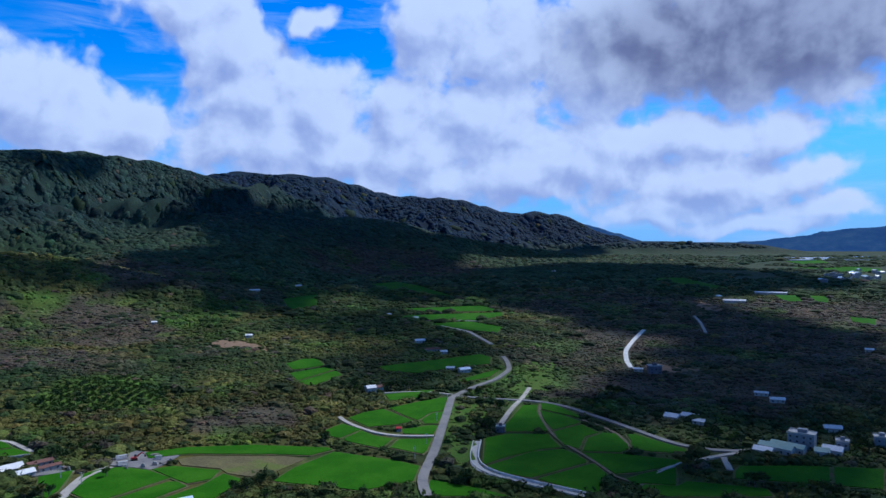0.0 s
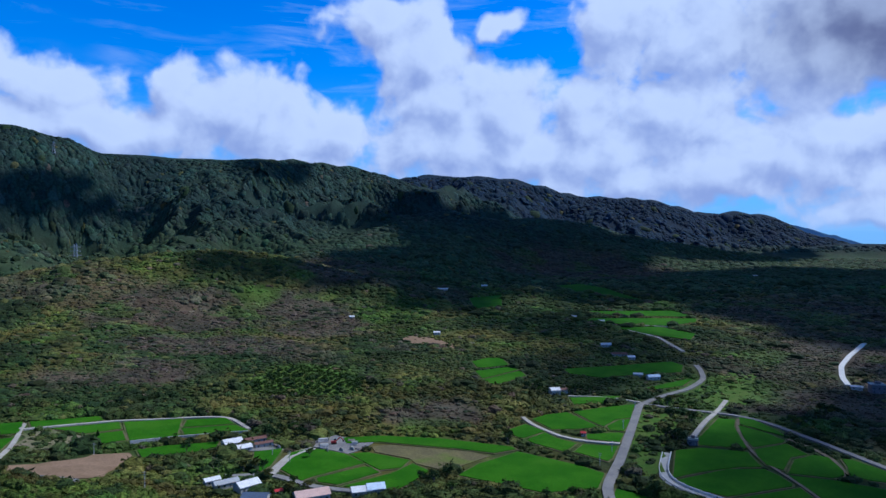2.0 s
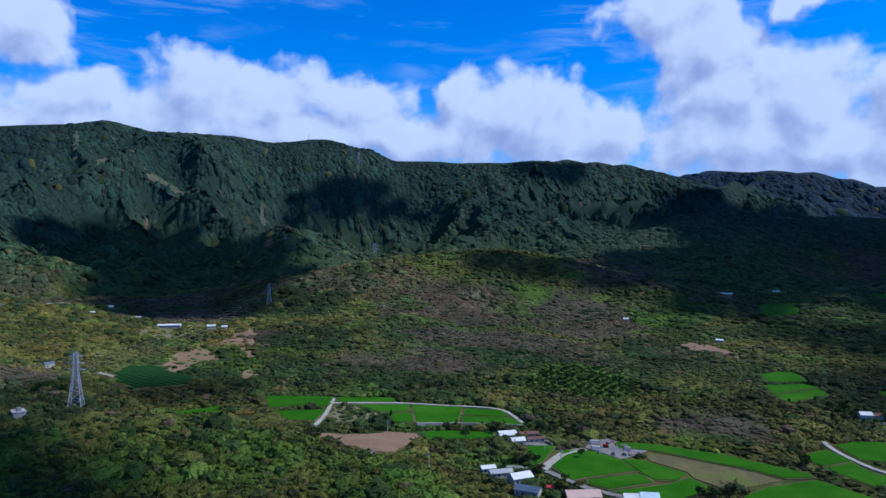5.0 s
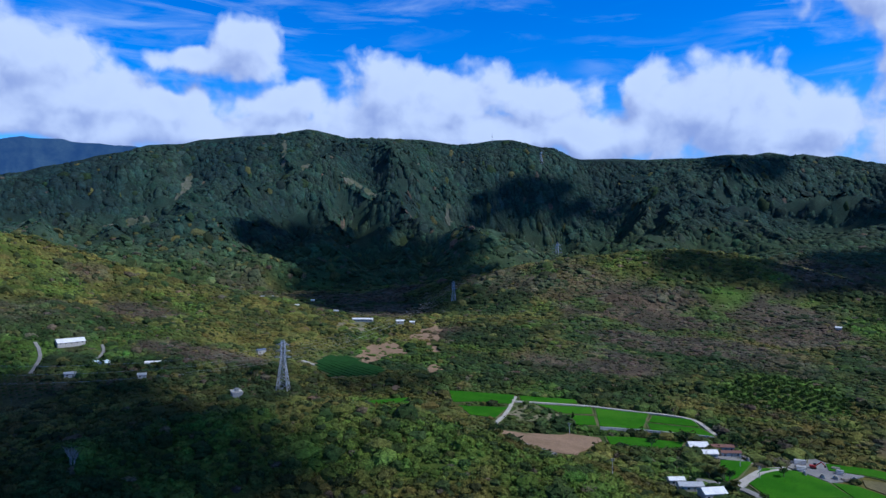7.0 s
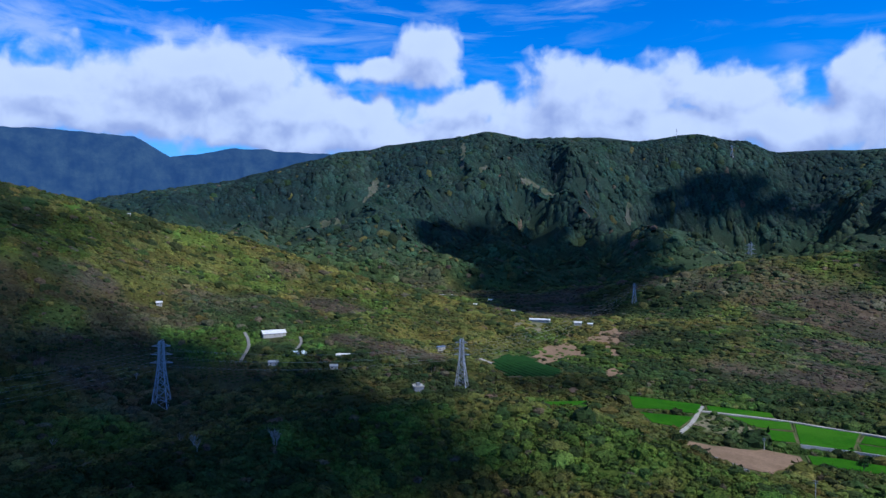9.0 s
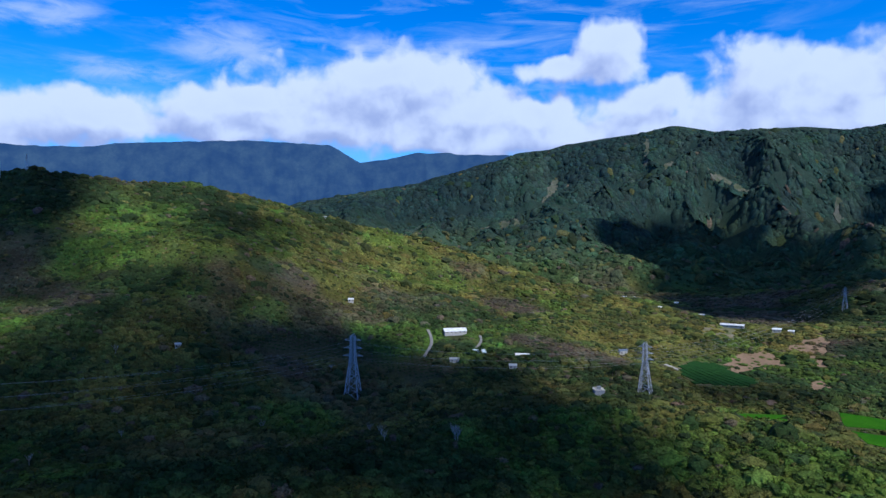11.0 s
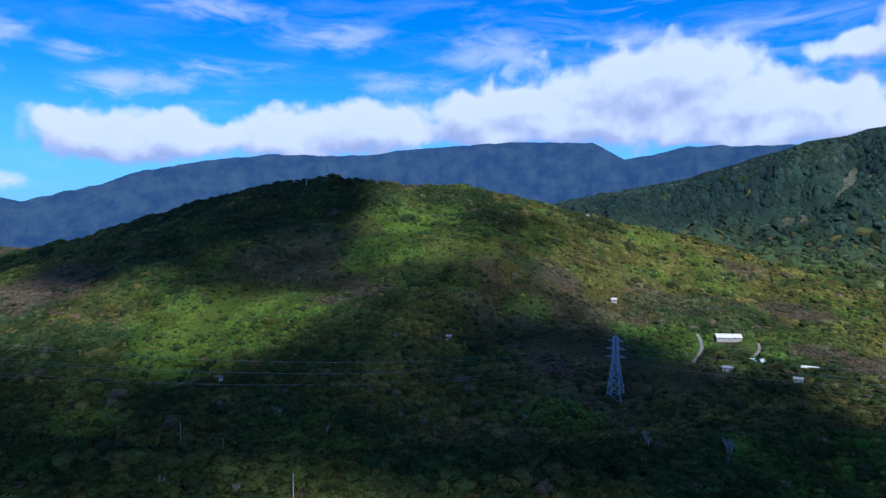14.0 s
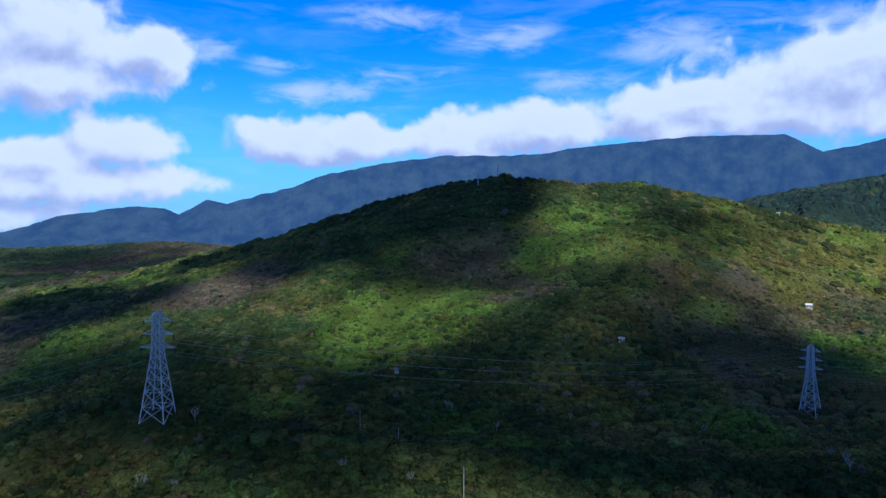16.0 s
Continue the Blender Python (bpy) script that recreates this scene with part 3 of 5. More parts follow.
def shrink(poly, inset):
    """The outline moved inwards by inset metres."""
    area = sum(ax * by - bx * ay for (ax, ay), (bx, by) in zip(poly, poly[1:] + poly[:1]))
    sign = 1 if area > 0 else -1
    out = []
    for k, (x, y) in enumerate(poly):
        (ax, ay), (bx, by) = poly[k - 1], poly[(k + 1) % len(poly)]
        n1 = Vector((-(y - ay), x - ax)).normalized()
        n2 = Vector((-(by - y), bx - x)).normalized()
        n = n1 + n2
        n = n / max(0.5, n.length_squared / 2)
        out.append((x + sign * inset * n.x, y + sign * inset * n.y))
    return out


def patch(poly, lift, thick):
    """A piece of land with the outline poly, lying on the ground, thick metres deep at its rim."""
    bm = bmesh.new()
    face = bm.faces.new([bm.verts.new((x, y, 0)) for x, y in poly])
    bmesh.ops.triangulate(bm, faces=[face])
    for _ in range(3):
        far = [e for e in bm.edges if e.calc_length() > 14]
        if not far:
            break
        bmesh.ops.subdivide_edges(bm, edges=far, cuts=1, use_grid_fill=False)
        bmesh.ops.triangulate(bm, faces=bm.faces[:])
    drape(bm, lift)
    rim = [e for e in bm.edges if e.is_boundary]
    made = bmesh.ops.extrude_edge_only(bm, edges=rim)["geom"]
    for v in made:
        if isinstance(v, bmesh.types.BMVert):
            v.co.z -= thick
    bmesh.ops.recalc_face_normals(bm, faces=bm.faces[:])
    if sum(f.normal.z * f.calc_area() for f in bm.faces) < 0:
        bmesh.ops.reverse_faces(bm, faces=bm.faces[:])
    return bm


def strip(line, wide, lift, thick, step=9.0):
    """A band along a line, lying on the ground."""
    path = [Vector(p) for p in line]
    dense = []
    for a, b in zip(path, path[1:]):
        m = max(1, int((b - a).length / step))
        dense += [a.lerp(b, k / m) for k in range(m)]
    dense.append(path[-1])
    for _ in range(2):
        dense = [dense[0]] + [(p * 2 + q + r) / 4 for p, q, r in zip(dense[1:-1], dense, dense[2:])] + [dense[-1]]
    bm = bmesh.new()
    rows = []
    for k, p in enumerate(dense):
        way_ = (dense[min(k + 1, len(dense) - 1)] - dense[max(k - 1, 0)]).normalized()
        side = Vector((-way_.y, way_.x)) * wide / 2
        z = float(height(p.x, p.y))
        rows.append([bm.verts.new((q.x, q.y, z + dz)) for q, dz in ((p + side, lift - thick), (p + side, lift), (p - side, lift), (p - side, lift - thick))])
    for a, b in zip(rows, rows[1:]):
        for k in range(3):
            bm.faces.new((a[k], b[k], b[k + 1], a[k + 1]))
    bm.faces.new(rows[0]), bm.faces.new(rows[-1][::-1])
    bmesh.ops.recalc_face_normals(bm, faces=bm.faces[:])
    return bm, dense


def paddy(poly):
    CLEARINGS.append((poly, 4.0))
    bund = part("rice_paddy", patch(shrink(poly, -0.9), 0.55, 1.4), BUND)
    tagged(bund, "bright green rice paddy inside low earth bunds", "rice paddy", group="rice paddies")
    part("rice_crop", patch(shrink(poly, 0.5), 0.95, 0.7), RICE, bund, "dense bright green rice leaves")


def shaded_crop_field(poly):
    CLEARINGS.append((poly, 4.0))
    plot = part("shaded_crop_field", patch(poly, 0.5, 1.2), BUND)
    tagged(plot, "green field in long rows, its colour darkened for cloud shade", "field")
    xs, ys = zip(*poly)
    for k, off in enumerate(np.arange(-90, 95, 7.0)):
        mid = Vector((sum(xs) / len(xs), sum(ys) / len(ys)))
        along, across = Vector((0.97, 0.24)), Vector((-0.24, 0.97))
        run = [mid + across * off + along * q for q in np.arange(-70, 71, 3.0)]
        run = [q for q in run if inside(np.array([q.x]), np.array([q.y]), shrink(poly, 1.5))[0]]
        if len(run) > 2:
            bm, _ = strip([q[:] for q in run], 5.8, 1.15, 1.0)
            part("crop_row", bm, CROP, plot, "row of green leaves, darkened for cloud shade")


def ragged(poly, by):
    """The outline with uneven, natural edges."""
    own = random.Random(int(poly[0][0]))
    out = []
    for (ax, ay), (bx, by_) in zip(poly, poly[1:] + poly[:1]):
        m = max(1, int(math.hypot(bx - ax, by_ - ay) / 7))
        for k in range(m):
            out.append((ax + (bx - ax) * k / m + own.uniform(-by, by), ay + (by_ - ay) * k / m + own.uniform(-by, by)))
    return out


def fallow(poly, soil):
    area = abs(sum(ax * by - bx * ay for (ax, ay), (bx, by) in zip(poly, poly[1:] + poly[:1]))) / 2
    wide_open = soil == "ploughed" or (soil == "bare" and area > 1400 and math.hypot(*poly[0]) < 720)
    (CLEARINGS if wide_open else THINNED).append((poly, 6.0 if wide_open else 0.42 if soil == "grass" else 0.2))
    if soil != "ploughed":
        poly = ragged(poly, 1.6 if wide_open else 4.0)
    if soil in ("scar", "grass"):
        ob = part("rock_scar" if soil == "scar" else "meadow", patch(poly, 5.0 if soil == "scar" else 0.45, 6.0 if soil == "scar" else 1.2), SOIL[soil])
        tagged(ob, "bare pale rock scar on the wooded mountain" if soil == "scar" else "rough bright green meadow grass", "rock" if soil == "scar" else "grass", kind="stuff" if soil == "grass" else "structure")
        return
    ob = part("fallow_field", patch(poly, 0.5, 1.2), SOIL[soil])
    tagged(ob, {"bare": "bare pinkish brown cleared soil", "ploughed": "ploughed brown fallow field with weeds", "scrubby": "grey stony plot with scrubby weeds"}[soil], "field", group="fallow fields")


def yard(poly):
    CLEARINGS.append((poly, 3.0))
    tagged(part("yard", patch(poly, 0.6, 1.2), PAVING["main"]), "grey concrete storage yard beside the rice fields", "yard", kind="structure")


TRACKS = []  # (line, half width): kept free of trees


def road(line, wide, kind):
    bm, dense = strip(line, wide, 0.95 if kind != "earth" else 0.9, 1.6)
    TRACKS.append((dense, wide / 2 + (4.5 if kind != "earth" else 2.0)))
    ob = part("road", bm, PAVING[kind])
    tagged(ob, {"main": "grey asphalt country road on a low embankment", "lane": "narrow pale concrete farm lane", "concrete": "wide curve of new white concrete road", "earth": "narrow brown earth track between paddies"}[kind], "road", kind="structure")


def canal(line):
    bed, dense = strip(line, 5.6, 0.4, 1.0)
    TRACKS.append((dense, 6.0))
    ob = tagged(part("canal", bed, CONCRETE), "concrete irrigation canal with a white parapet", "canal", kind="structure")
    side = []
    for k, p in enumerate(dense):
        w = (dense[min(k + 1, len(dense) - 1)] - dense[max(k - 1, 0)]).normalized()
        side.append(Vector((-w.y, w.x)))
    for off, wide, tall, name in ((2.8, 0.6, 1.7, "parapet"), (-2.8, 0.5, 1.0, "kerb")):
        bm, _ = strip([(p + s * off)[:] for p, s in zip(dense, side)], wide, tall, tall + 0.5, 30)
        part(name, bm, PAVING["concrete"], ob, "white concrete edge of the canal")


def retaining_wall(line, tall):
    bm, dense = strip(line, 0.8, tall, tall + 0.8)
    TRACKS.append((dense, 2.5))
    tagged(part("retaining_wall", bm, CONCRETE), "long grey concrete retaining wall below the terraces", "wall", kind="structure")


WATER = material("pale_river_water", 0.2, 0.5)[0]
WATER.node_tree.nodes["Principled BSDF"].inputs["Base Color"].default_value = rgb(0.30, 0.33, 0.36)


def river(poly):
    tagged(part("water", patch(poly, 3.0, 4.0), WATER), "wide pale braided river on the far plain", "river", kind="structure")


paddy([(69, 614), (83, 614), (79, 589), (80, 533), (47, 532), (48, 550)])
paddy([(86, 622), (96, 622), (111, 583), (113, 571), (84, 600)])
paddy([(82, 597), (100, 578), (110, 560), (107, 554), (84, 536), (81, 561)])
paddy([(30, 515), (49, 526), (79, 524), (80, 511), (83, 492), (69, 488), (44, 472), (25, 455)])
paddy([(84, 532), (109, 552), (118, 528), (105, 518), (95, 488), (86, 497), (83, 514)])
paddy([(121, 528), (130, 525), (132, 497), (130, 487), (122, 480), (96, 483), (106, 514)])
paddy([(137, 523), (144, 523), (169, 485), (166, 476), (142, 481), (132, 487), (136, 507)])
paddy([(27, 452), (60, 482), (83, 488), (90, 477), (95, 462), (94, 458), (54, 430), (35, 439)])
paddy([(57, 428), (98, 457), (103, 432), (95, 420), (89, 400), (77, 407)])
paddy([(95, 479), (121, 476), (159, 461), (155, 454), (123, 439), (107, 436), (100, 460)])
paddy([(111, 427), (126, 437), (149, 447), (145, 432), (139, 415), (120, 419), (115, 414)])
paddy([(120, 417), (139, 414), (147, 422), (161, 418), (190, 408), (188, 396), (127, 397), (114, 410)])
paddy([(184, 440), (191, 449), (224, 449), (248, 446), (230, 413), (209, 419), (178, 426)])
paddy([(250, 446), (280, 441), (257, 405), (232, 413)])
paddy([(-48, 603), (-23, 625), (4, 644), (2, 627), (-0, 596), (-12, 587), (-21, 564), (-33, 578)])
paddy([(-79, 571), (-70, 587), (-53, 600), (-23, 561), (-39, 552), (-60, 545)])
paddy([(-19, 566), (-10, 587), (-0, 593), (-5, 555), (-16, 555)])
paddy([(-32, 527), (-33, 539), (-9, 550), (-5, 547), (-8, 524)])
paddy([(-97, 527), (-82, 555), (-64, 539), (-78, 516)])
paddy([(-76, 513), (-64, 536), (-54, 523), (-38, 514), (-45, 491), (-69, 506)])
paddy([(-39, 493), (-34, 513), (-9, 514), (-12, 486), (-15, 478)])
paddy([(-106, 425), (-98, 451), (-77, 484), (-33, 465), (-16, 453), (-19, 425), (-49, 409)])
paddy([(-9, 428), (21, 412), (37, 399), (-10, 400), (-10, 415)])
paddy([(-208, 481), (-184, 494), (-137, 500), (-83, 494), (-78, 489), (-92, 476), (-120, 479), (-178, 479), (-200, 468)])
paddy([(-227, 436), (-220, 447), (-209, 450), (-191, 445), (-170, 430), (-190, 393), (-193, 383), (-217, 400)])
paddy([(-187, 391), (-169, 422), (-163, 423), (-154, 415), (-170, 384), (-183, 385)])
paddy([(-189, 446), (-177, 453), (-144, 445), (-144, 428), (-156, 419), (-168, 428)])
paddy([(-166, 383), (-146, 418), (-140, 439), (-123, 427), (-124, 415), (-135, 386), (-148, 382)])
paddy([(-241, 410), (-252, 429), (-237, 444), (-225, 405), (-224, 391), (-226, 390)])
paddy([(-328, 405), (-317, 423), (-289, 445), (-283, 432), (-290, 414), (-310, 388)])
paddy([(-492, 388), (-453, 433), (-424, 404), (-446, 380), (-455, 363)])
paddy([(-444, 359), (-433, 369), (-417, 392), (-409, 378), (-398, 360), (-413, 347)])
paddy([(-450, 435), (-413, 467), (-401, 459), (-417, 435), (-430, 418)])
paddy([(-416, 421), (-388, 460), (-373, 445), (-385, 420)])
paddy([(-383, 418), (-368, 440), (-350, 422), (-363, 392)])
paddy([(-385, 461), (-350, 487), (-346, 480), (-329, 452), (-324, 447), (-347, 421)])
paddy([(-345, 485), (-320, 503), (-305, 490), (-336, 467)])
paddy([(-335, 464), (-303, 488), (-285, 479), (-284, 474), (-320, 448)])
paddy([(-179, 787), (-165, 813), (-149, 817), (-133, 779), (-157, 758), (-166, 757)])
paddy([(-164, 739), (-134, 766), (-119, 759), (-149, 705)])
paddy([(-147, 701), (-117, 754), (-107, 733), (-132, 677)])
paddy([(-72, 777), (-23, 805), (45, 850), (57, 831), (53, 796), (9, 773), (-28, 745), (-65, 758)])
paddy([(14, 713), (46, 753), (62, 768), (50, 733), (20, 706)])
paddy([(-56, 652), (-22, 668), (-9, 671), (-24, 639), (-49, 627)])
paddy([(-79, 1150), (-62, 1190), (104, 1221), (101, 1180), (51, 1128), (-41, 1137)])
paddy([(-22, 1094), (41, 1116), (90, 1059), (78, 1007), (13, 1047)])
paddy([(-201, 1717), (-122, 1789), (-61, 1703), (19, 1474), (-109, 1593)])
paddy([(-77, 1274), (70, 1313), (106, 1243), (-25, 1231)])
paddy([(668, 1407), (709, 1386), (667, 1294), (642, 1308)])
paddy([(723, 1382), (753, 1365), (703, 1269), (694, 1305)])
paddy([(644, 1102), (668, 1074), (633, 1019), (623, 1059)])
paddy([(528, 1782), (620, 1840), (624, 1689), (640, 1531), (602, 1563), (564, 1674)])
paddy([(-309, 1342), (-270, 1483), (-229, 1260), (-270, 1211)])
paddy([(1011, 2027), (1181, 2095), (1223, 1946), (1160, 1845), (1052, 1892)])
paddy([(1242, 2203), (1376, 2170), (1301, 2051), (1206, 2110)])
paddy([(1127, 2295), (1247, 2311), (1215, 2187), (1116, 2167)])
# this field's green is darkened for the shade lying on it
shaded_crop_field([(-645, 333), (-673, 361), (-663, 390), (-630, 385), (-592, 391), (-578, 372), (-589, 322), (-623, 323)])
paddy([(-494, 294), (-489, 343), (-465, 326), (-470, 282)])
fallow([(-2261, 1046), (-2238, 1049), (-2144, 1001), (-2158, 993)], "scar")
fallow([(-2261, 715), (-2254, 736), (-2193, 697), (-2158, 645), (-2208, 679)], "scar")
fallow([(-1999, 1129), (-2001, 1177), (-1969, 1211), (-1900, 1243), (-1848, 1219), (-1938, 1182), (-1974, 1130)], "scar")
fallow([(-1812, 1419), (-1797, 1433), (-1777, 1413), (-1786, 1393)], "scar")
fallow([(-1589, 1953), (-1560, 1968), (-1523, 1961), (-1552, 1945)], "scar")
fallow([(-2145, 1061), (-2111, 1070), (-2021, 1016), (-2072, 1021)], "scar")
fallow([(-1933, 1363), (-1914, 1387), (-1900, 1373), (-1907, 1351)], "scar")
fallow([(-2137, 441), (-2148, 523), (-2114, 568), (-2107, 557), (-2125, 491)], "scar")
fallow([(7, 622), (30, 628), (42, 575), (27, 534), (19, 485), (14, 439), (5, 445), (4, 527)], "grass")
fallow([(66, 678), (105, 814), (132, 813), (99, 678), (78, 643)], "grass")
fallow([(-361, 654), (-353, 696), (-276, 685), (-253, 642), (-240, 597), (-290, 589), (-334, 599)], "grass")
fallow([(-1074, -101), (-1100, -78), (-1057, -74), (-1041, -95)], "grass")
fallow([(481, 1717), (620, 1840), (627, 1500), (583, 1544)], "grass")
fallow([(-180, 468), (-169, 475), (-111, 476), (-94, 470), (-110, 441), (-115, 432), (-138, 440), (-145, 449), (-173, 456)], "ploughed")
fallow([(-388, 339), (-371, 335), (-346, 371), (-346, 386), (-327, 397), (-319, 390), (-310, 365), (-297, 339), (-307, 320), (-343, 322)], "bare")
fallow([(-422, 405), (-420, 421), (-382, 413), (-366, 392), (-391, 367), (-401, 374)], "scrubby")
fallow([(-306, 909), (-301, 941), (-266, 925), (-228, 891), (-214, 858), (-246, 879), (-284, 887)], "bare")
fallow([(-662, 394), (-699, 427), (-712, 466), (-695, 471), (-653, 450), (-639, 411), (-630, 385)], "bare")
fallow([(-709, 489), (-739, 535), (-749, 574), (-702, 540), (-673, 520), (-692, 509)], "bare")
fallow([(-678, 491), (-676, 514), (-632, 488), (-632, 477)], "bare")
fallow([(-581, 428), (-591, 449), (-570, 443), (-565, 419)], "bare")
fallow([(227, 810), (262, 778), (294, 762), (251, 746), (220, 766)], "bare")
fallow([(448, 1255), (491, 1330), (505, 1269), (487, 1211), (444, 1204)], "bare")
fallow([(-822, 454), (-814, 492), (-759, 464), (-779, 430)], "scrubby")
fallow([(-554, 354), (-545, 376), (-522, 357), (-530, 348)], "bare")
yard([(-219, 454), (-225, 471), (-218, 487), (-210, 484), (-182, 477), (-185, 457), (-189, 446), (-202, 450)])
yard([(-257, 430), (-263, 440), (-238, 445), (-235, 440)])
road([(-10, 400), (-15, 425), (-7, 486), (2, 584), (7, 642)], 6.5, "main")
road([(7, 642), (24, 677), (55, 723), (73, 768), (74, 813), (71, 838)], 5.5, "main")
road([(-87, 575), (-79, 558), (-59, 536), (-45, 523), (-28, 520), (-8, 522)], 3.5, "lane")
road([(7, 649), (38, 639), (84, 630), (106, 612), (134, 562), (167, 496), (186, 482), (212, 479), (220, 484)], 5, "main")
road([(45, 554), (58, 602), (73, 643), (84, 683)], 4, "lane")
road([(-217, 386), (-220, 408), (-226, 437), (-217, 450)], 6, "lane")
road([(-241, 375), (-219, 387), (-210, 390), (-194, 378), (-182, 376), (-167, 376), (-147, 380)], 5, "main")
road([(-433, 410), (-417, 435), (-392, 461), (-345, 493), (-320, 507), (-287, 482)], 3.5, "lane")
road([(-447, 428), (-406, 380), (-388, 351)], 3, "lane")
road([(-373, 285), (-369, 305), (-352, 309), (-327, 321), (-297, 318)], 4, "main")
road([(209, 775), (213, 811), (228, 872), (254, 936), (295, 1025)], 5.5, "concrete")
road([(374, 992), (400, 1082), (416, 1153)], 4, "lane")
road([(-683, 85), (-714, 96), (-734, 101), (-749, 97)], 3, "main")
road([(-689, 136), (-716, 151), (-736, 152)], 2.6, "main")
road([(-648, 321), (-632, 327)], 4, "lane")
road([(-57, 658), (-22, 666), (8, 653)], 2.5, "lane")
road([(168, 461), (181, 470), (212, 479)], 4, "lane")
road([(188, 467), (182, 442)], 4, "lane")
road([(133, 437), (159, 461)], 3, "lane")
road([(106, 432), (100, 460), (92, 484), (83, 514), (80, 544), (80, 584), (85, 616)], 2.2, "earth")
road([(106, 432), (114, 419), (124, 410)], 2.2, "earth")
road([(130, 487), (133, 510), (127, 540), (112, 565)], 3, "earth")
road([(-4, 1075), (37, 1016), (63, 918)], 5, "lane")
road([(-41, 1124), (14, 1127), (78, 1122)], 3, "lane")
road([(-500, -340), (-509, -329), (-518, -305)], 2, "earth")
retaining_wall([(-343, 417), (-333, 431), (-318, 446), (-301, 460), (-282, 472)], 2.4)
river([(1196, 2498), (1418, 2590), (1653, 2606), (1404, 2213), (1294, 2296), (1154, 2313)])
canal([(24, 509), (19, 467), (20, 448), (28, 437), (49, 423), (71, 408), (84, 398)])
# ---------------------------------------------------------------- buildings
def painted(name, colour, rough=0.6, metal=0.0, size=4.0):
    mat = mottled(name, tuple(c * 0.85 for c in colour), colour, size, rough=rough, spec=0.4, bump=0.05, grain=0.4)
    mat.node_tree.nodes["Principled BSDF"].inputs["Metallic"].default_value = metal
    return mat


ROOF = {
    "white": painted("white_sheet_roof", (0.72, 0.73, 0.75), 0.45), "rust": painted("rusty_brown_sheet", (0.16, 0.075, 0.06), 0.8), "grey": painted("grey_sheet_roof", (0.38, 0.40, 0.43), 0.5),
    "slate": painted("slate_blue_roof", (0.10, 0.14, 0.22), 0.5), "red": painted("red_sheet_roof", (0.45, 0.03, 0.04), 0.5), "pale_red": painted("faded_red_and_white_roof", (0.62, 0.42, 0.37), 0.6),
    "blue": painted("pale_blue_sheet_roof", (0.58, 0.70, 0.84), 0.45), "green": painted("pale_green_sheet_roof", (0.24, 0.36, 0.34), 0.5),
}
WALL = {"plain": painted("cream_rendered_wall", (0.42, 0.40, 0.37), 0.85), "dark": painted("dark_unpainted_wall", (0.14, 0.12, 0.14), 0.85), "flat": painted("grey_tiled_wall", (0.20, 0.22, 0.25), 0.7)}
GLASS = painted("dark_window_glass", (0.03, 0.035, 0.045), 0.12)
STEEL = painted("galvanised_steel", (0.42, 0.44, 0.52), 0.5, 0.2)
WIRE = painted("aluminium_cable", (0.24, 0.25, 0.27), 0.6, 0.0)
TIMBER = painted("grey_timber", (0.22, 0.20, 0.18), 0.9)


def box(bm, x0, x1, y0, y1, z0, z1):
    v = [bm.verts.new(p) for p in ((x0, y0, z0), (x1, y0, z0), (x1, y1, z0), (x0, y1, z0), (x0, y0, z1), (x1, y0, z1), (x1, y1, z1), (x0, y1, z1))]
    for f in ((3, 2, 1, 0), (4, 5, 6, 7), (0, 1, 5, 4), (1, 2, 6, 5), (2, 3, 7, 6), (3, 0, 4, 7)):
        bm.faces.new([v[k] for k in f])
    return bm


def gable(bm, w, l, h, rise, over=0.5, thick=0.18):
    """Two roof slopes with eaves, the ridge along x."""
    for s in (-1, 1):
        run = l / 2 + over
        drop = rise * over / (l / 2)
        top = [(-w / 2 - over, 0, h + rise), (w / 2 + over, 0, h + rise), (w / 2 + over, s * run, h - drop), (-w / 2 - over, s * run, h - drop)]
        low = [bm.verts.new(p) for p in top]
        up = [bm.verts.new((x, y, z + thick)) for x, y, z in top]
        bm.faces.new(low[::-1]), bm.faces.new(up)
        for k in range(4):
            bm.faces.new((low[k], low[(k + 1) % 4], up[(k + 1) % 4], up[k]))
    bmesh.ops.recalc_face_normals(bm, faces=bm.faces[:])
    return bm


HOUSE_LABEL = {"white": "white sheet-metal farm building with a low gable roof", "rust": "long shed with a rusty brown sheet roof", "grey": "small grey-roofed farm shed", "slate": "farmhouse with a dark slate-blue gable roof",
               "red": "tiny hut with a bright red roof", "pale_red": "wide building with a faded red and white roof", "blue": "building with a pale blue sheet roof", "green": "long barn with a pale green sheet roof",
               "flat": "grey concrete house of several storeys with a flat roof", "flat_dark": "dark unfinished concrete house among trees"}
SPOTS = []


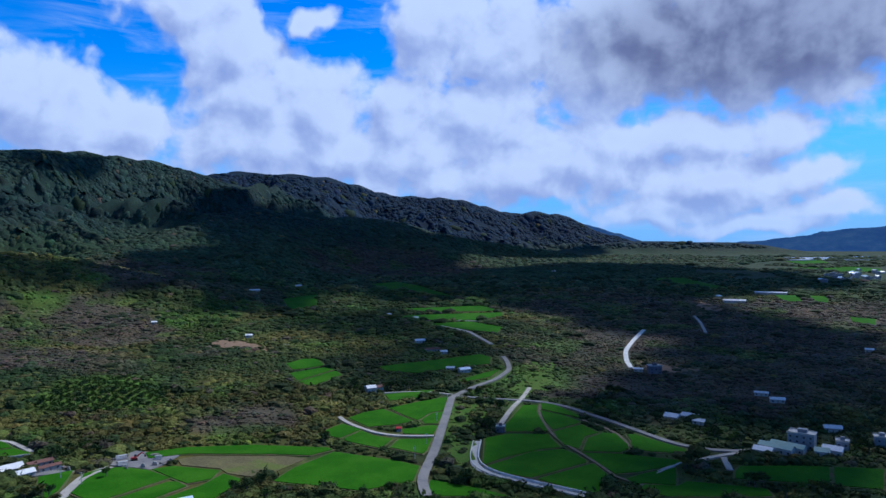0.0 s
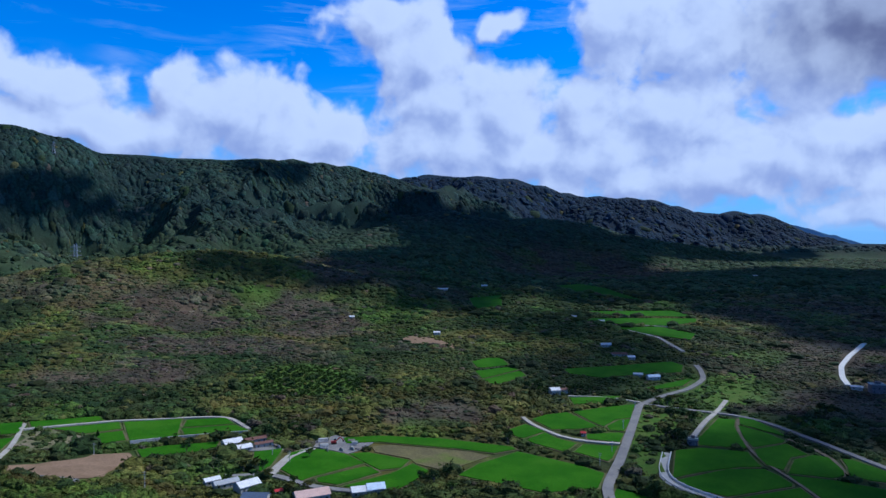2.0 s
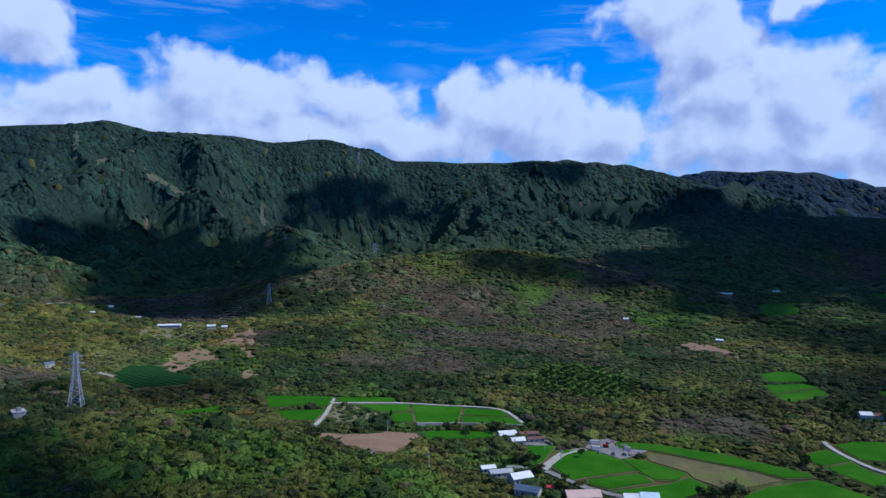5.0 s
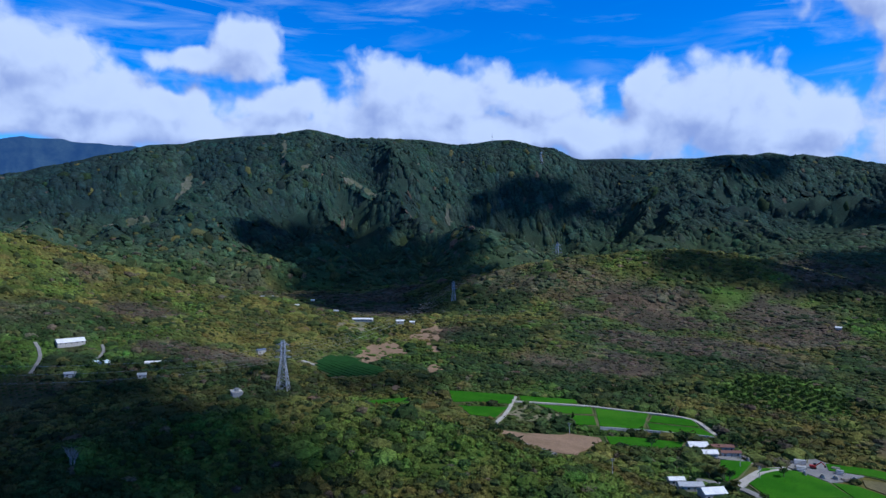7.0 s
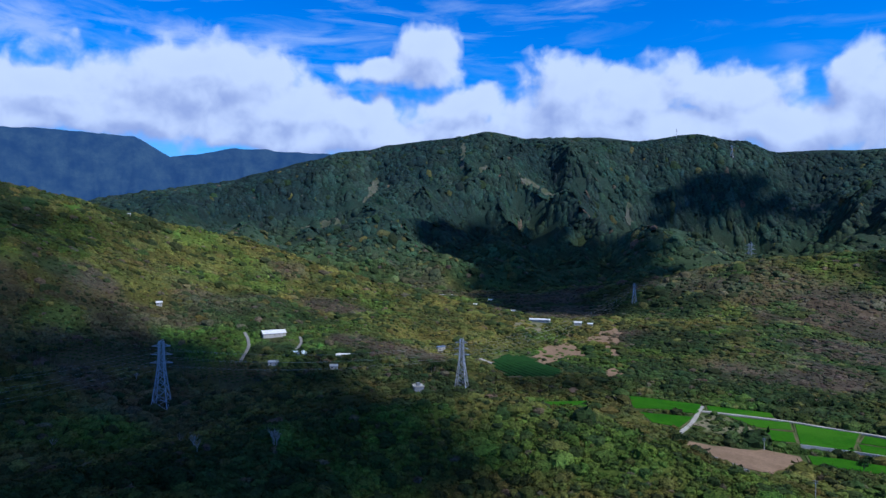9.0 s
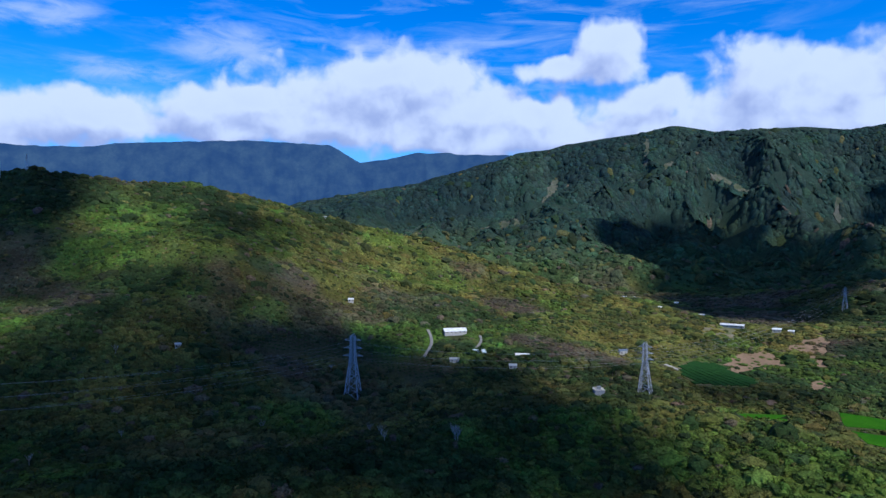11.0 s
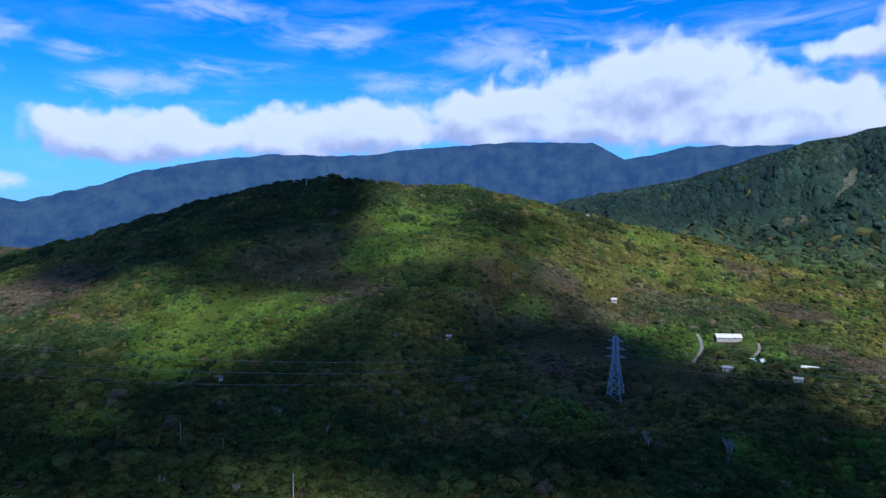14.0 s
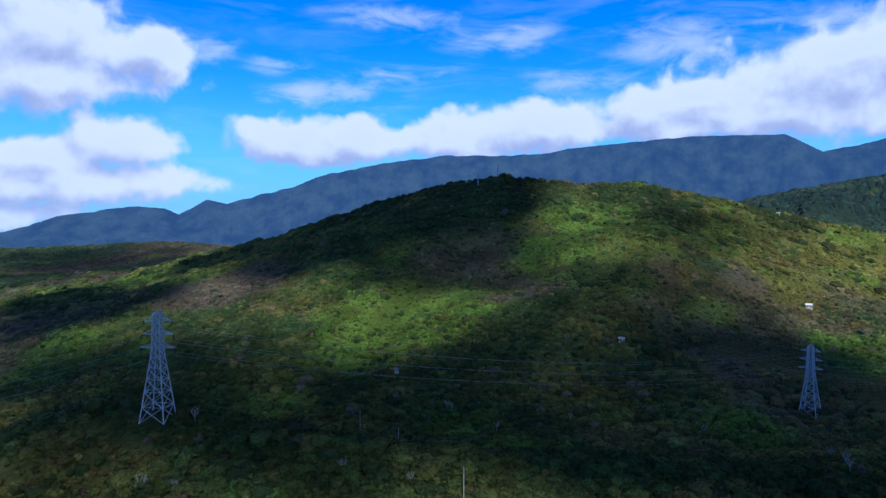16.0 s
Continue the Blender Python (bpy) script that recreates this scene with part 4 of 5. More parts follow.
def house(x, y, w, l, h, kind, yaw):
    base = float(height(x, y))
    SPOTS.append((x, y, max(w, l) * 0.5 + 1.5))
    home = new("house" if h > 3.2 else "shed")
    home.matrix_world = pose(x, y, base + 0.3, 0, 0, yaw)
    tagged(home, HOUSE_LABEL[kind], "house" if h > 3.2 else "shed", group="farm buildings of the valley")
    flat = kind.startswith("flat")
    wall = WALL["dark"] if kind == "flat_dark" else WALL["flat"] if flat else WALL["plain"]
    rise = 0.24 * l
    if not flat and h > 3:
        h *= 0.8
    bm = box(bmesh.new(), -w / 2, w / 2, -l / 2, l / 2, -2.5, h)
    if not flat:
        for s in (-1, 1):
            a, b, c = (bm.verts.new((s * w / 2, -l / 2, h)), bm.verts.new((s * w / 2, l / 2, h)), bm.verts.new((s * w / 2, 0, h + rise)))
            bm.faces.new((a, b, c))
    part("wall", bm, wall, home)
    if flat:
        part("roof", box(bmesh.new(), -w / 2 - 0.4, w / 2 + 0.4, -l / 2 - 0.4, l / 2 + 0.4, h, h + 0.3), CONCRETE, home)
        part("stair_tower", box(bmesh.new(), -w * 0.15, w * 0.2, -l * 0.1, l * 0.3, h + 0.3, h + 2.6), wall, home)
        for s in (-1, 1):
            part("parapet", box(bmesh.new(), -w / 2 - 0.4, w / 2 + 0.4, s * (l / 2 + 0.3) - 0.1, s * (l / 2 + 0.3) + 0.1, h + 0.3, h + 1.1), WALL["plain"], home)
    else:
        part("roof", gable(bmesh.new(), w, l, h, rise), ROOF[kind], home)
    storeys = max(1, int(h / 3.2))
    for floor_ in range(storeys):
        many = max(2, min(5, int(w / 3.5)))
        for k in range(many):
            cx = -w / 2 + w * (k + 0.5) / many
            if floor_ == 0 and k == many // 2:
                part("door", box(bmesh.new(), cx - 0.5, cx + 0.5, -l / 2 - 0.05, -l / 2 + 0.1, 0, min(2.1, h - 0.3)), TIMBER, home)
                continue
            z0 = floor_ * 3.2 + 0.9
            if z0 + 1.2 < h:
                part("window", box(bmesh.new(), cx - 0.65, cx + 0.65, -l / 2 - 0.04, -l / 2 + 0.1, z0, z0 + 1.2), GLASS, home)


house(-275, 439, 13, 9, 4, "white", 52)
house(-261, 431, 10, 7, 3.5, "white", 51)
house(-264, 452, 15, 5, 3, "rust", 50)
house(-253, 444, 13, 4, 3, "rust", 50)
house(-240, 361, 9, 5, 3, "white", 54)
house(-230, 360, 14, 6, 3, "grey", 53)
house(-216, 360, 13, 9, 4.5, "white", 61)
house(-201, 344, 14, 8, 4.5, "slate", 10)
house(-195, 359, 4, 3, 2.5, "red", 39)
house(-174, 358, 19, 10, 4.5, "pale_red", 41)
house(-151, 375, 11, 8, 4, "white", 32)
house(-144, 380, 10, 9, 5, "blue", 31)
house(-70, 662, 9, 8, 6, "white", 26)
house(-63, 671, 7, 6, 4, "rust", 35)
house(-35, 536, 3.5, 3, 2.5, "red", 4)
house(22, 755, 13, 7, 4, "blue", 28)
house(7, 762, 9, 5, 3, "white", -0)
house(-32, 929, 13, 7, 4, "white", 17)
house(-14, 866, 18, 7, 4, "rust", 11)
house(-0, 852, 8, 6, 4, "white", 10)
house(-46, 1143, 9, 6, 4, "white", 2)
house(-93, 1183, 8, 6, 4, "white", 4)
house(-332, 1598, 14, 8, 5, "white", 12)
house(186, 566, 11, 9, 4, "white", -38)
house(201, 567, 13, 8, 4, "white", -40)
house(203, 552, 9, 6, 3, "white", -40)
house(219, 476, 12, 8, 4, "white", -40)
house(230, 480, 22, 8, 5, "green", -46)
house(239, 482, 22, 8, 5, "green", -46)
house(253, 491, 17, 11, 10, "flat", -37)
house(257, 472, 9, 8, 4, "green", -29)
house(265, 473, 12, 9, 5, "white", -39)
house(276, 481, 8, 8, 7, "flat", -30)
house(296, 529, 12, 7, 4, "white", -19)
house(309, 490, 9, 9, 7, "flat", -22)
house(299, 623, 12, 6, 4, "white", -16)
house(297, 650, 12, 4, 3, "white", -25)
house(227, 749, 13, 10, 8, "flat_dark", 3)
house(548, 1310, 40, 9, 5, "white", -23)
house(671, 1426, 60, 8, 4, "white", -25)
house(550, 1392, 10, 8, 4, "white", 8)
house(512, 836, 9, 6, 4, "white", -31)
house(212, 758, 10, 4, 3, "white", -16)
house(43, 534, 7, 5, 4, "flat_dark", -5)
house(321, 2022, 10, 8, 5, "white", -9)
house(-374, 1378, 22, 8, 4, "white", 15)
house(-431, 1036, 8, 6, 4, "white", 23)
house(-268, 957, 9, 6, 4, "white", 16)
house(-741, 125, 24, 12, 2.2, "white", 95)
house(-675, 138, 13, 10, 2.2, "blue", 93)
house(-665, 180, 13, 5, 3, "white", 65)
house(-550, 214, 8, 9, 6, "flat", 79)
house(-658, 111, 9, 5, 3, "grey", 80)
house(-636, 163, 7, 5, 3, "grey", 76)
house(-817, 495, 28, 6, 4, "white", 47)
house(-784, 534, 10, 6, 4, "white", 56)
house(-773, 546, 7, 4, 3, "white", 55)
house(-828, 16, 6, 5, 3, "white", 89)
house(-942, 520, 13, 4, 3, "white", 46)
house(-941, 455, 10, 5, 3, "white", 64)
house(-1194, 613, 7, 6, 4, "white", 63)
house(-1298, 566, 25, 6, 3, "grey", 66)
house(-691, 295, 9, 4, 5, "slate", 97)
house(-1136, -21, 8, 5, 3, "grey", 91)
house(-514, -301, 5, 3, 2.2, "slate", 130)
house(-637, -138, 5, 4, 3, "grey", 102)
house(938, 1611, 12, 9, 10, "blue", 90)
house(961, 1743, 12, 9, 7, "flat", 0)
house(1021, 1680, 15, 9, 7, "blue", 90)
house(1017, 1721, 10, 9, 10, "blue", 90)
house(1034, 1662, 10, 9, 10, "white", 20)
house(1067, 1812, 12, 9, 7, "blue", 90)
house(1028, 1754, 15, 9, 10, "blue", 0)
house(1003, 1706, 10, 9, 7, "flat", 20)
house(1025, 1693, 15, 9, 7, "blue", 90)
house(1047, 1757, 15, 9, 10, "blue", 90)
house(950, 1632, 10, 9, 7, "flat", 90)
house(1125, 1814, 15, 9, 10, "white", 90)
house(995, 1775, 15, 9, 7, "flat", 0)
house(1014, 1625, 12, 9, 5, "flat", 0)
house(952, 1675, 12, 9, 7, "blue", 0)
house(1012, 1653, 10, 9, 7, "flat", 90)
house(1136, 1804, 15, 9, 5, "white", 20)
house(996, 1684, 15, 9, 5, "flat", 20)
house(946, 1644, 15, 9, 5, "flat", 20)
house(952, 1666, 12, 9, 7, "blue", 90)
house(879, 1619, 15, 9, 10, "white", 90)
house(1055, 1691, 12, 9, 7, "flat", 20)
house(943, 1677, 12, 9, 10, "flat", 0)
house(1134, 1899, 12, 9, 5, "blue", 90)
house(974, 1712, 15, 9, 10, "flat", 20)
house(870, 1589, 15, 9, 10, "flat", 90)
# ---------------------------------------------------------------- pylons, masts, poles and lines
def beam(bm, a, b, r):
    """A square bar from a to b."""
    a, b = Vector(a), Vector(b)
    turn = (b - a).to_track_quat("Z", "Y")
    ends = [[bm.verts.new(p + turn @ Vector(c)) for c in ((-r, -r, 0), (r, -r, 0), (r, r, 0), (-r, r, 0))] for p in (a, b)]
    for k in range(4):
        bm.faces.new((ends[0][k], ends[0][(k + 1) % 4], ends[1][(k + 1) % 4], ends[1][k]))
    bm.faces.new(ends[0][::-1]), bm.faces.new(ends[1])
    return bm


def pylon(x, y, tall, yaw):
    """A lattice tower with three pairs of arms; returns where the cables hang."""
    base = float(height(x, y)) - 0.5
    SPOTS.append((x, y, 9.0))
    tower = new("pylon")
    m = pose(x, y, base, 0, 0, yaw)
    tower.matrix_world = m
    tagged(tower, "grey galvanised steel lattice power pylon above the trees", "pylon", group="power pylons")
    foot, waist, top = 0.115 * tall, 0.040 * tall, 0.030 * tall
    levels = [0.0, 0.14, 0.27, 0.38, 0.48, 0.57, 0.65, 0.73, 0.81, 0.89, 0.97]

    def half(u):
        return foot + (waist - foot) * min(1, u / 0.62) if u < 0.62 else waist + (top - waist) * (u - 0.62) / 0.38

    corners = ((-1, -1), (1, -1), (1, 1), (-1, 1))
    thick = 0.0044 * tall
    for cx, cy in corners:
        bm = bmesh.new()
        for u, v in zip(levels, levels[1:]):
            beam(bm, (cx * half(u), cy * half(u), u * tall), (cx * half(v), cy * half(v), v * tall), thick)
        part("leg", bm, STEEL, tower)
    for u, v in zip(levels, levels[1:]):
        bm = bmesh.new()
        for k in range(4):
            (ax, ay), (bx, by) = corners[k], corners[(k + 1) % 4]
            p, q, r, s = half(u), half(v), u * tall, v * tall
            beam(bm, (ax * p, ay * p, r), (bx * q, by * q, s), thick * 0.5)
            beam(bm, (bx * p, by * p, r), (ax * q, ay * q, s), thick * 0.5)
            beam(bm, (ax * q, ay * q, s), (bx * q, by * q, s), thick * 0.5)
        part("brace_frame", bm, STEEL, tower)
    hung = []
    for u, reach in ((0.66, 0.165), (0.78, 0.150), (0.90, 0.135)):
        for s in (-1, 1):
            tip = Vector((s * reach * tall, 0, u * tall))
            bm = bmesh.new()
            for cy in (-1, 1):
                beam(bm, (s * half(u), cy * half(u), u * tall), tip, thick * 0.6)
                beam(bm, (s * half(u), cy * half(u), (u + 0.035) * tall), tip, thick * 0.6)
            part("arm", bm, STEEL, tower)
            part("insulator", beam(bmesh.new(), tip, tip - Vector((0, 0, 0.04 * tall)), thick * 0.8), GLASS, tower, "string of dark insulators")
            hung.append(m @ (tip - Vector((0, 0, 0.04 * tall))))
    part("peak", beam(bmesh.new(), (-top, 0, 0.97 * tall), (top, 0, tall), thick), STEEL, tower)
    return hung


def cable(a, b, sag, radius=0.04):
    bm = bmesh.new()
    last = None
    for k in range(25):
        u = k / 24
        p = a.lerp(b, u) - Vector((0, 0, 4 * sag * u * (1 - u)))
        ring = [bm.verts.new(p + Vector((0, 0, radius * 1.2))), bm.verts.new(p + Vector((radius, 0, -radius * 0.6))), bm.verts.new(p + Vector((-radius, 0, -radius * 0.6)))]
        if last:
            for j in range(3):
                bm.faces.new((last[j], last[(j + 1) % 3], ring[(j + 1) % 3], ring[j]))
        last = ring
    ob = part("power_cable", bm, WIRE)
    return tagged(ob, "long sagging aluminium power cable between pylons", "cable", group="power cables")


towers = [pylon(*spot) for spot in ((-30, -560, 55, 18), (-256, -294, 58, 110), (-602, 13, 55.7, 70), (-564, 261, 45.0, 50), (-934, 747, 35.3, 60), (-1375, 1478, 90, 40), (-1783, 1830, 45, 25))]
for k, (a, b) in enumerate(zip(towers, towers[1:])):
    if k in (5,):
        continue
    for p, q in zip(a, b):
        cable(p, q, 0.028 * (p - q).length, 0.045)


def mast(x, y, tall, wide, label):
    base = float(height(x, y))
    SPOTS.append((x, y, 5.0))
    ob = new("radio_mast")
    ob.matrix_world = pose(x, y, base, 0, 0, 20)
    tagged(ob, label, "mast", group="hilltop masts")
    for cx, cy in ((-1, -1), (1, -1), (0, 1)):
        part("leg", beam(bmesh.new(), (cx * wide, cy * wide, 0), (cx * wide * 0.35, cy * wide * 0.35, tall), 0.18), STEEL, ob)
    for k in range(6):
        bm = bmesh.new()
        s, t_ = 1 - 0.65 * k / 6, 1 - 0.65 * (k + 1) / 6
        for (ax, ay), (bx, by) in (((-1, -1), (1, -1)), ((1, -1), (0, 1)), ((0, 1), (-1, -1))):
            beam(bm, (ax * wide * s, ay * wide * s, tall * k / 6), (bx * wide * t_, by * wide * t_, tall * (k + 1) / 6), 0.12)
        part("brace_frame", bm, STEEL, ob)
    for z, s in ((0.72, 1), (0.86, -1)):
        bm = bmesh.new()
        bmesh.ops.create_cone(bm, cap_ends=True, segments=14, radius1=1.3, radius2=0.9, depth=0.7, matrix=pose(s * 1.6, -0.8, tall * z, 70, 0, 30 * s))
        part("dish", bm, WALL["plain"], ob, "white antenna dish")


def pole(x, y, tall, bars=2):
    base = float(height(x, y))
    SPOTS.append((x, y, 3.5))
    ob = new("utility_pole")
    ob.matrix_world = pose(x, y, base - 0.5, 0, 0, 35)
    tagged(ob, "weathered concrete utility pole with short crossbars", "utility pole", group="utility poles")
    bm = bmesh.new()
    bmesh.ops.create_cone(bm, cap_ends=True, segments=10, radius1=0.24, radius2=0.15, depth=tall, matrix=pose(0, 0, tall / 2))
    part("shaft", bm, CONCRETE, ob)
    for k in range(bars):
        part("crossbar", box(bmesh.new(), -1.2, 1.2, -0.08, 0.08, tall - 0.6 - 1.1 * k, tall - 0.42 - 1.1 * k), STEEL, ob)


mast(-1000, -407, 26, 1.6, "grey steel radio mast with white dishes on the hilltop")
mast(-985, -434, 21, 0.5, "thin grey steel mast on the hilltop")
mast(-1957, 1748, 36, 1.5, "thin lattice mast on the mountain ridge")
for x, y, tall in ((-424, -280, 18), (-414, -242, 13), (-280, -130, 15), (-372, -238, 12), (-236, 426, 9), (-217, 414, 9), (-345, 385, 9), (-6, 560, 9), (-13, 500, 9), (-20, 470, 9), (3, 620, 9), (-262, 330, 10)):
    pole(x, y, tall)

# ---------------------------------------------------------------- excavator in the storage yard
RED = painted("red_machine_paint", (0.40, 0.03, 0.025), 0.45)
RUBBER = painted("black_rubber", (0.02, 0.02, 0.02), 0.9)


def excavator(x, y, yaw):
    ob = new("excavator")
    ob.matrix_world = pose(x, y, float(height(x, y)) + 0.6, 0, 0, yaw)
    tagged(ob, "red crawler excavator parked in the concrete yard", "excavator")
    for s in (-1, 1):
        bm = box(bmesh.new(), -2.1, 2.1, s * 1.2 - 0.3, s * 1.2 + 0.3, 0, 0.9)
        bmesh.ops.bevel(bm, geom=[e for e in bm.edges if abs(e.verts[0].co.y - e.verts[1].co.y) > 0.3], offset=0.35, segments=3, affect="EDGES")
        part("track", bm, RUBBER, ob, "black crawler track")
    body = box(bmesh.new(), -2.3, 1.4, -1.4, 1.4, 1.0, 2.2)
    bmesh.ops.bevel(body, geom=body.edges[:], offset=0.15, segments=2, affect="EDGES")
    part("body", body, RED, ob)
    part("cab", box(bmesh.new(), 0.0, 1.5, 0.3, 1.3, 2.2, 3.4), GLASS, ob, "dark glazed cab")
    part("boom", beam(bmesh.new(), (1.2, 0, 2.0), (4.6, 0, 4.8), 0.32), RED, ob)
    part("arm", beam(bmesh.new(), (4.6, 0, 4.8), (6.8, 0, 2.6), 0.24), RED, ob)
    part("bucket", box(bmesh.new(), 6.2, 7.2, -0.6, 0.6, 1.6, 2.6), RUBBER, ob)


excavator(-208, 465, 24)


# ---------------------------------------------------------------- stored goods in the yard
def material_pile(x, y, long, yaw, kind):
    ob = new("material_pile")
    ob.matrix_world = pose(x, y, float(height(x, y)) + 0.6, 0, 0, yaw)
    own = random.Random(int(x * 13 + y * 7))
    look_ = {"pipes": ("stack of grey concrete pipes in the yard", CONCRETE), "planks": ("stack of weathered timber planks in the yard", TIMBER), "sacks": ("row of pale bulk sacks in the yard", PAVING["lane"])}[kind]
    tagged(ob, look_[0], "pile", group="stored goods in the yard")
    for row in range(3):
        for k in range(5 - row):
            off = (k - (4 - row) / 2) * 0.95
            if kind == "pipes":
                bm = bmesh.new()
                bmesh.ops.create_cone(bm, cap_ends=False, segments=12, radius1=0.45, radius2=0.45, depth=long, matrix=pose(0, off, 0.45 + 0.8 * row, 0, 90, 0))
                part("pipe", bm, look_[1], ob)
            elif kind == "planks":
                part("plank", box(bmesh.new(), -long / 2 + own.uniform(-0.3, 0.3), long / 2, off - 0.42, off + 0.42, 0.35 * row, 0.35 * row + 0.3), look_[1], ob)
            else:
                bm = box(bmesh.new(), -0.45, 0.45, off - 0.42, off + 0.42, 0.8 * row, 0.8 * row + 0.75)
                bmesh.ops.bevel(bm, geom=bm.edges[:], offset=0.15, segments=2, affect="EDGES")
                part("sack", bm, look_[1], ob)


for x, y, long, yaw, kind in ((-218, 468, 7, 30, "pipes"), (-214, 461, 7, 30, "planks"), (-211, 455, 6, 30, "pipes"), (-196, 451, 4, 60, "sacks"), (-190, 455, 4, 70, "sacks"), (-186, 459, 4, 60, "planks"),
                              (-199, 476, 5, 20, "planks"), (-205, 447, 5, 40, "sacks"), (-182, 462, 4, 60, "sacks"), (-193, 468, 4, 10, "pipes"), (-245, 450, 6, 50, "planks"), (-240, 443, 5, 50, "sacks")):
    material_pile(x, y, long, yaw, kind)
# ---------------------------------------------------------------- single trees
BARK = mottled("grey_bark", (0.16, 0.14, 0.12), (0.09, 0.075, 0.06), 0.6, grain=0.15)
PALE_BARK = mottled("pale_bare_wood", (0.34, 0.32, 0.31), (0.24, 0.22, 0.21), 0.8, grain=0.15)
PALM_LEAF = mottled("palm_fronds", (0.020, 0.045, 0.014), (0.035, 0.070, 0.018), 6, grain=0.4, island=0.3)
tree_rng = np.random.default_rng(12)


def limb(bm, a, b, r0, r1, sides=5):
    """A tapered round limb."""
    a, b = Vector(a), Vector(b)
    turn = (b - a).to_track_quat("Z", "Y")
    rings_ = []
    for p, r in ((a, r0), (b, r1)):
        rings_.append([bm.verts.new(p + turn @ Vector((r * math.cos(2 * math.pi * k / sides), r * math.sin(2 * math.pi * k / sides), 0))) for k in range(sides)])
    for k in range(sides):
        bm.faces.new((rings_[0][k], rings_[0][(k + 1) % sides], rings_[1][(k + 1) % sides], rings_[1][k]))


def leafy_tree(tall, wide, leaf, rng):
    """A broadleaf tree: trunk, limbs and a crown of many leaf clumps with gaps."""
    tree = new("tree")
    bm = bmesh.new()
    limb(bm, (0, 0, -1), (0.1, 0, tall * 0.5), 0.28, 0.17, 7)
    ends = []
    for k in range(6):
        u = 2 * math.pi * k / 6 + rng.uniform(-0.4, 0.4)
        end = Vector((math.cos(u) * wide * 0.55, math.sin(u) * wide * 0.55, tall * rng.uniform(0.62, 0.85)))
        limb(bm, (0.1, 0, tall * rng.uniform(0.32, 0.5)), end, 0.13, 0.05, 4)
        ends.append(end)
    part("trunk", bm, BARK, tree)
    middles = np.array([e[:] for e in ends] + [(0, 0, tall * 0.85), (0.3, 0.2, tall * 0.7)])
    many = 420
    pick = middles[rng.integers(0, len(middles), many)]
    out = rng.normal(size=(many, 3))
    out /= np.linalg.norm(out, axis=1)[:, None]
    at_ = pick + out * (wide * 0.42 * rng.uniform(0.35, 1.0, (many, 1))) * (1, 1, 0.75)
    quad = at_[:, None] + rng.normal(0, 0.36, (many, 3, 3))
    mesh_object("crown", quad.reshape(-1, 3), np.arange(many * 3).reshape(-1, 3), leaf, False, tree)
    return tagged(tree, "leafy broadleaf tree beside the fields", "tree", group="trees of the valley")


FOREST_KINDS = [leafy_tree(8.5, 3.6, LEAF["green"], tree_rng), leafy_tree(7.0, 3.2, LEAF["bright"], tree_rng), leafy_tree(10.0, 4.2, LEAF["green"], tree_rng), leafy_tree(7.5, 3.4, LEAF["olive"], tree_rng)]
for k, ob in enumerate(FOREST_KINDS):
    tx, ty = ((-300, 425), (-210, 430), (-292, 410), (20, 690))[k]
    ob.matrix_world = pose(tx, ty, float(height(tx, ty)), 0, 0, 40 * k)


def grove(x, y, many, spread):
    for _ in range(many):
        tx, ty = x + tree_rng.normal(0, spread * 0.6), y + tree_rng.normal(0, spread * 0.6)
        spot = (np.array([tx]), np.array([ty]))
        if any(inside(*spot, poly)[0] for poly, _ in CLEARINGS) or any(math.hypot(tx - sx, ty - sy) < sr - 1 for sx, sy, sr in SPOTS):
            continue
        if any(min(math.hypot(tx - q.x, ty - q.y) for q in line) < 5 for line, _ in TRACKS):
            continue
        source = FOREST_KINDS[int(tree_rng.integers(0, 4))]
        copy_thing(source, pose(tx, ty, float(height(tx, ty)), 0, 0, float(tree_rng.uniform(0, 360))))


def bare_tree(x, y, tall):
    own = random.Random(int(x * 7 + y))
    tree = new("bare_tree")
    tree.matrix_world = pose(x, y, float(height(x, y)) + 1.0, 0, 0, own.uniform(0, 360))
    tagged(tree, "pale leafless tree with thin forked branches", "tree", group="bare trees")
    bm = bmesh.new()
    limb(bm, (0, 0, -1.5), (0.2, 0, tall * 0.4), 0.22, 0.14)
    part("trunk", bm, PALE_BARK, tree)
    for k in range(6):
        bm = bmesh.new()
        u = 2 * math.pi * k / 6 + own.uniform(-0.4, 0.4)
        a = Vector((0.2, 0, tall * own.uniform(0.25, 0.4)))
        b = a + Vector((math.cos(u) * tall * 0.22, math.sin(u) * tall * 0.22, tall * 0.3))
        limb(bm, a, b, 0.12, 0.07, 4)
        for j in range(5):
            c = b + Vector((own.uniform(-1, 1) * tall * 0.14, own.uniform(-1, 1) * tall * 0.14, tall * own.uniform(0.1, 0.26)))
            limb(bm, a.lerp(b, own.uniform(0.5, 1)), c, 0.06, 0.025, 3)
        part("branch", bm, PALE_BARK, tree)


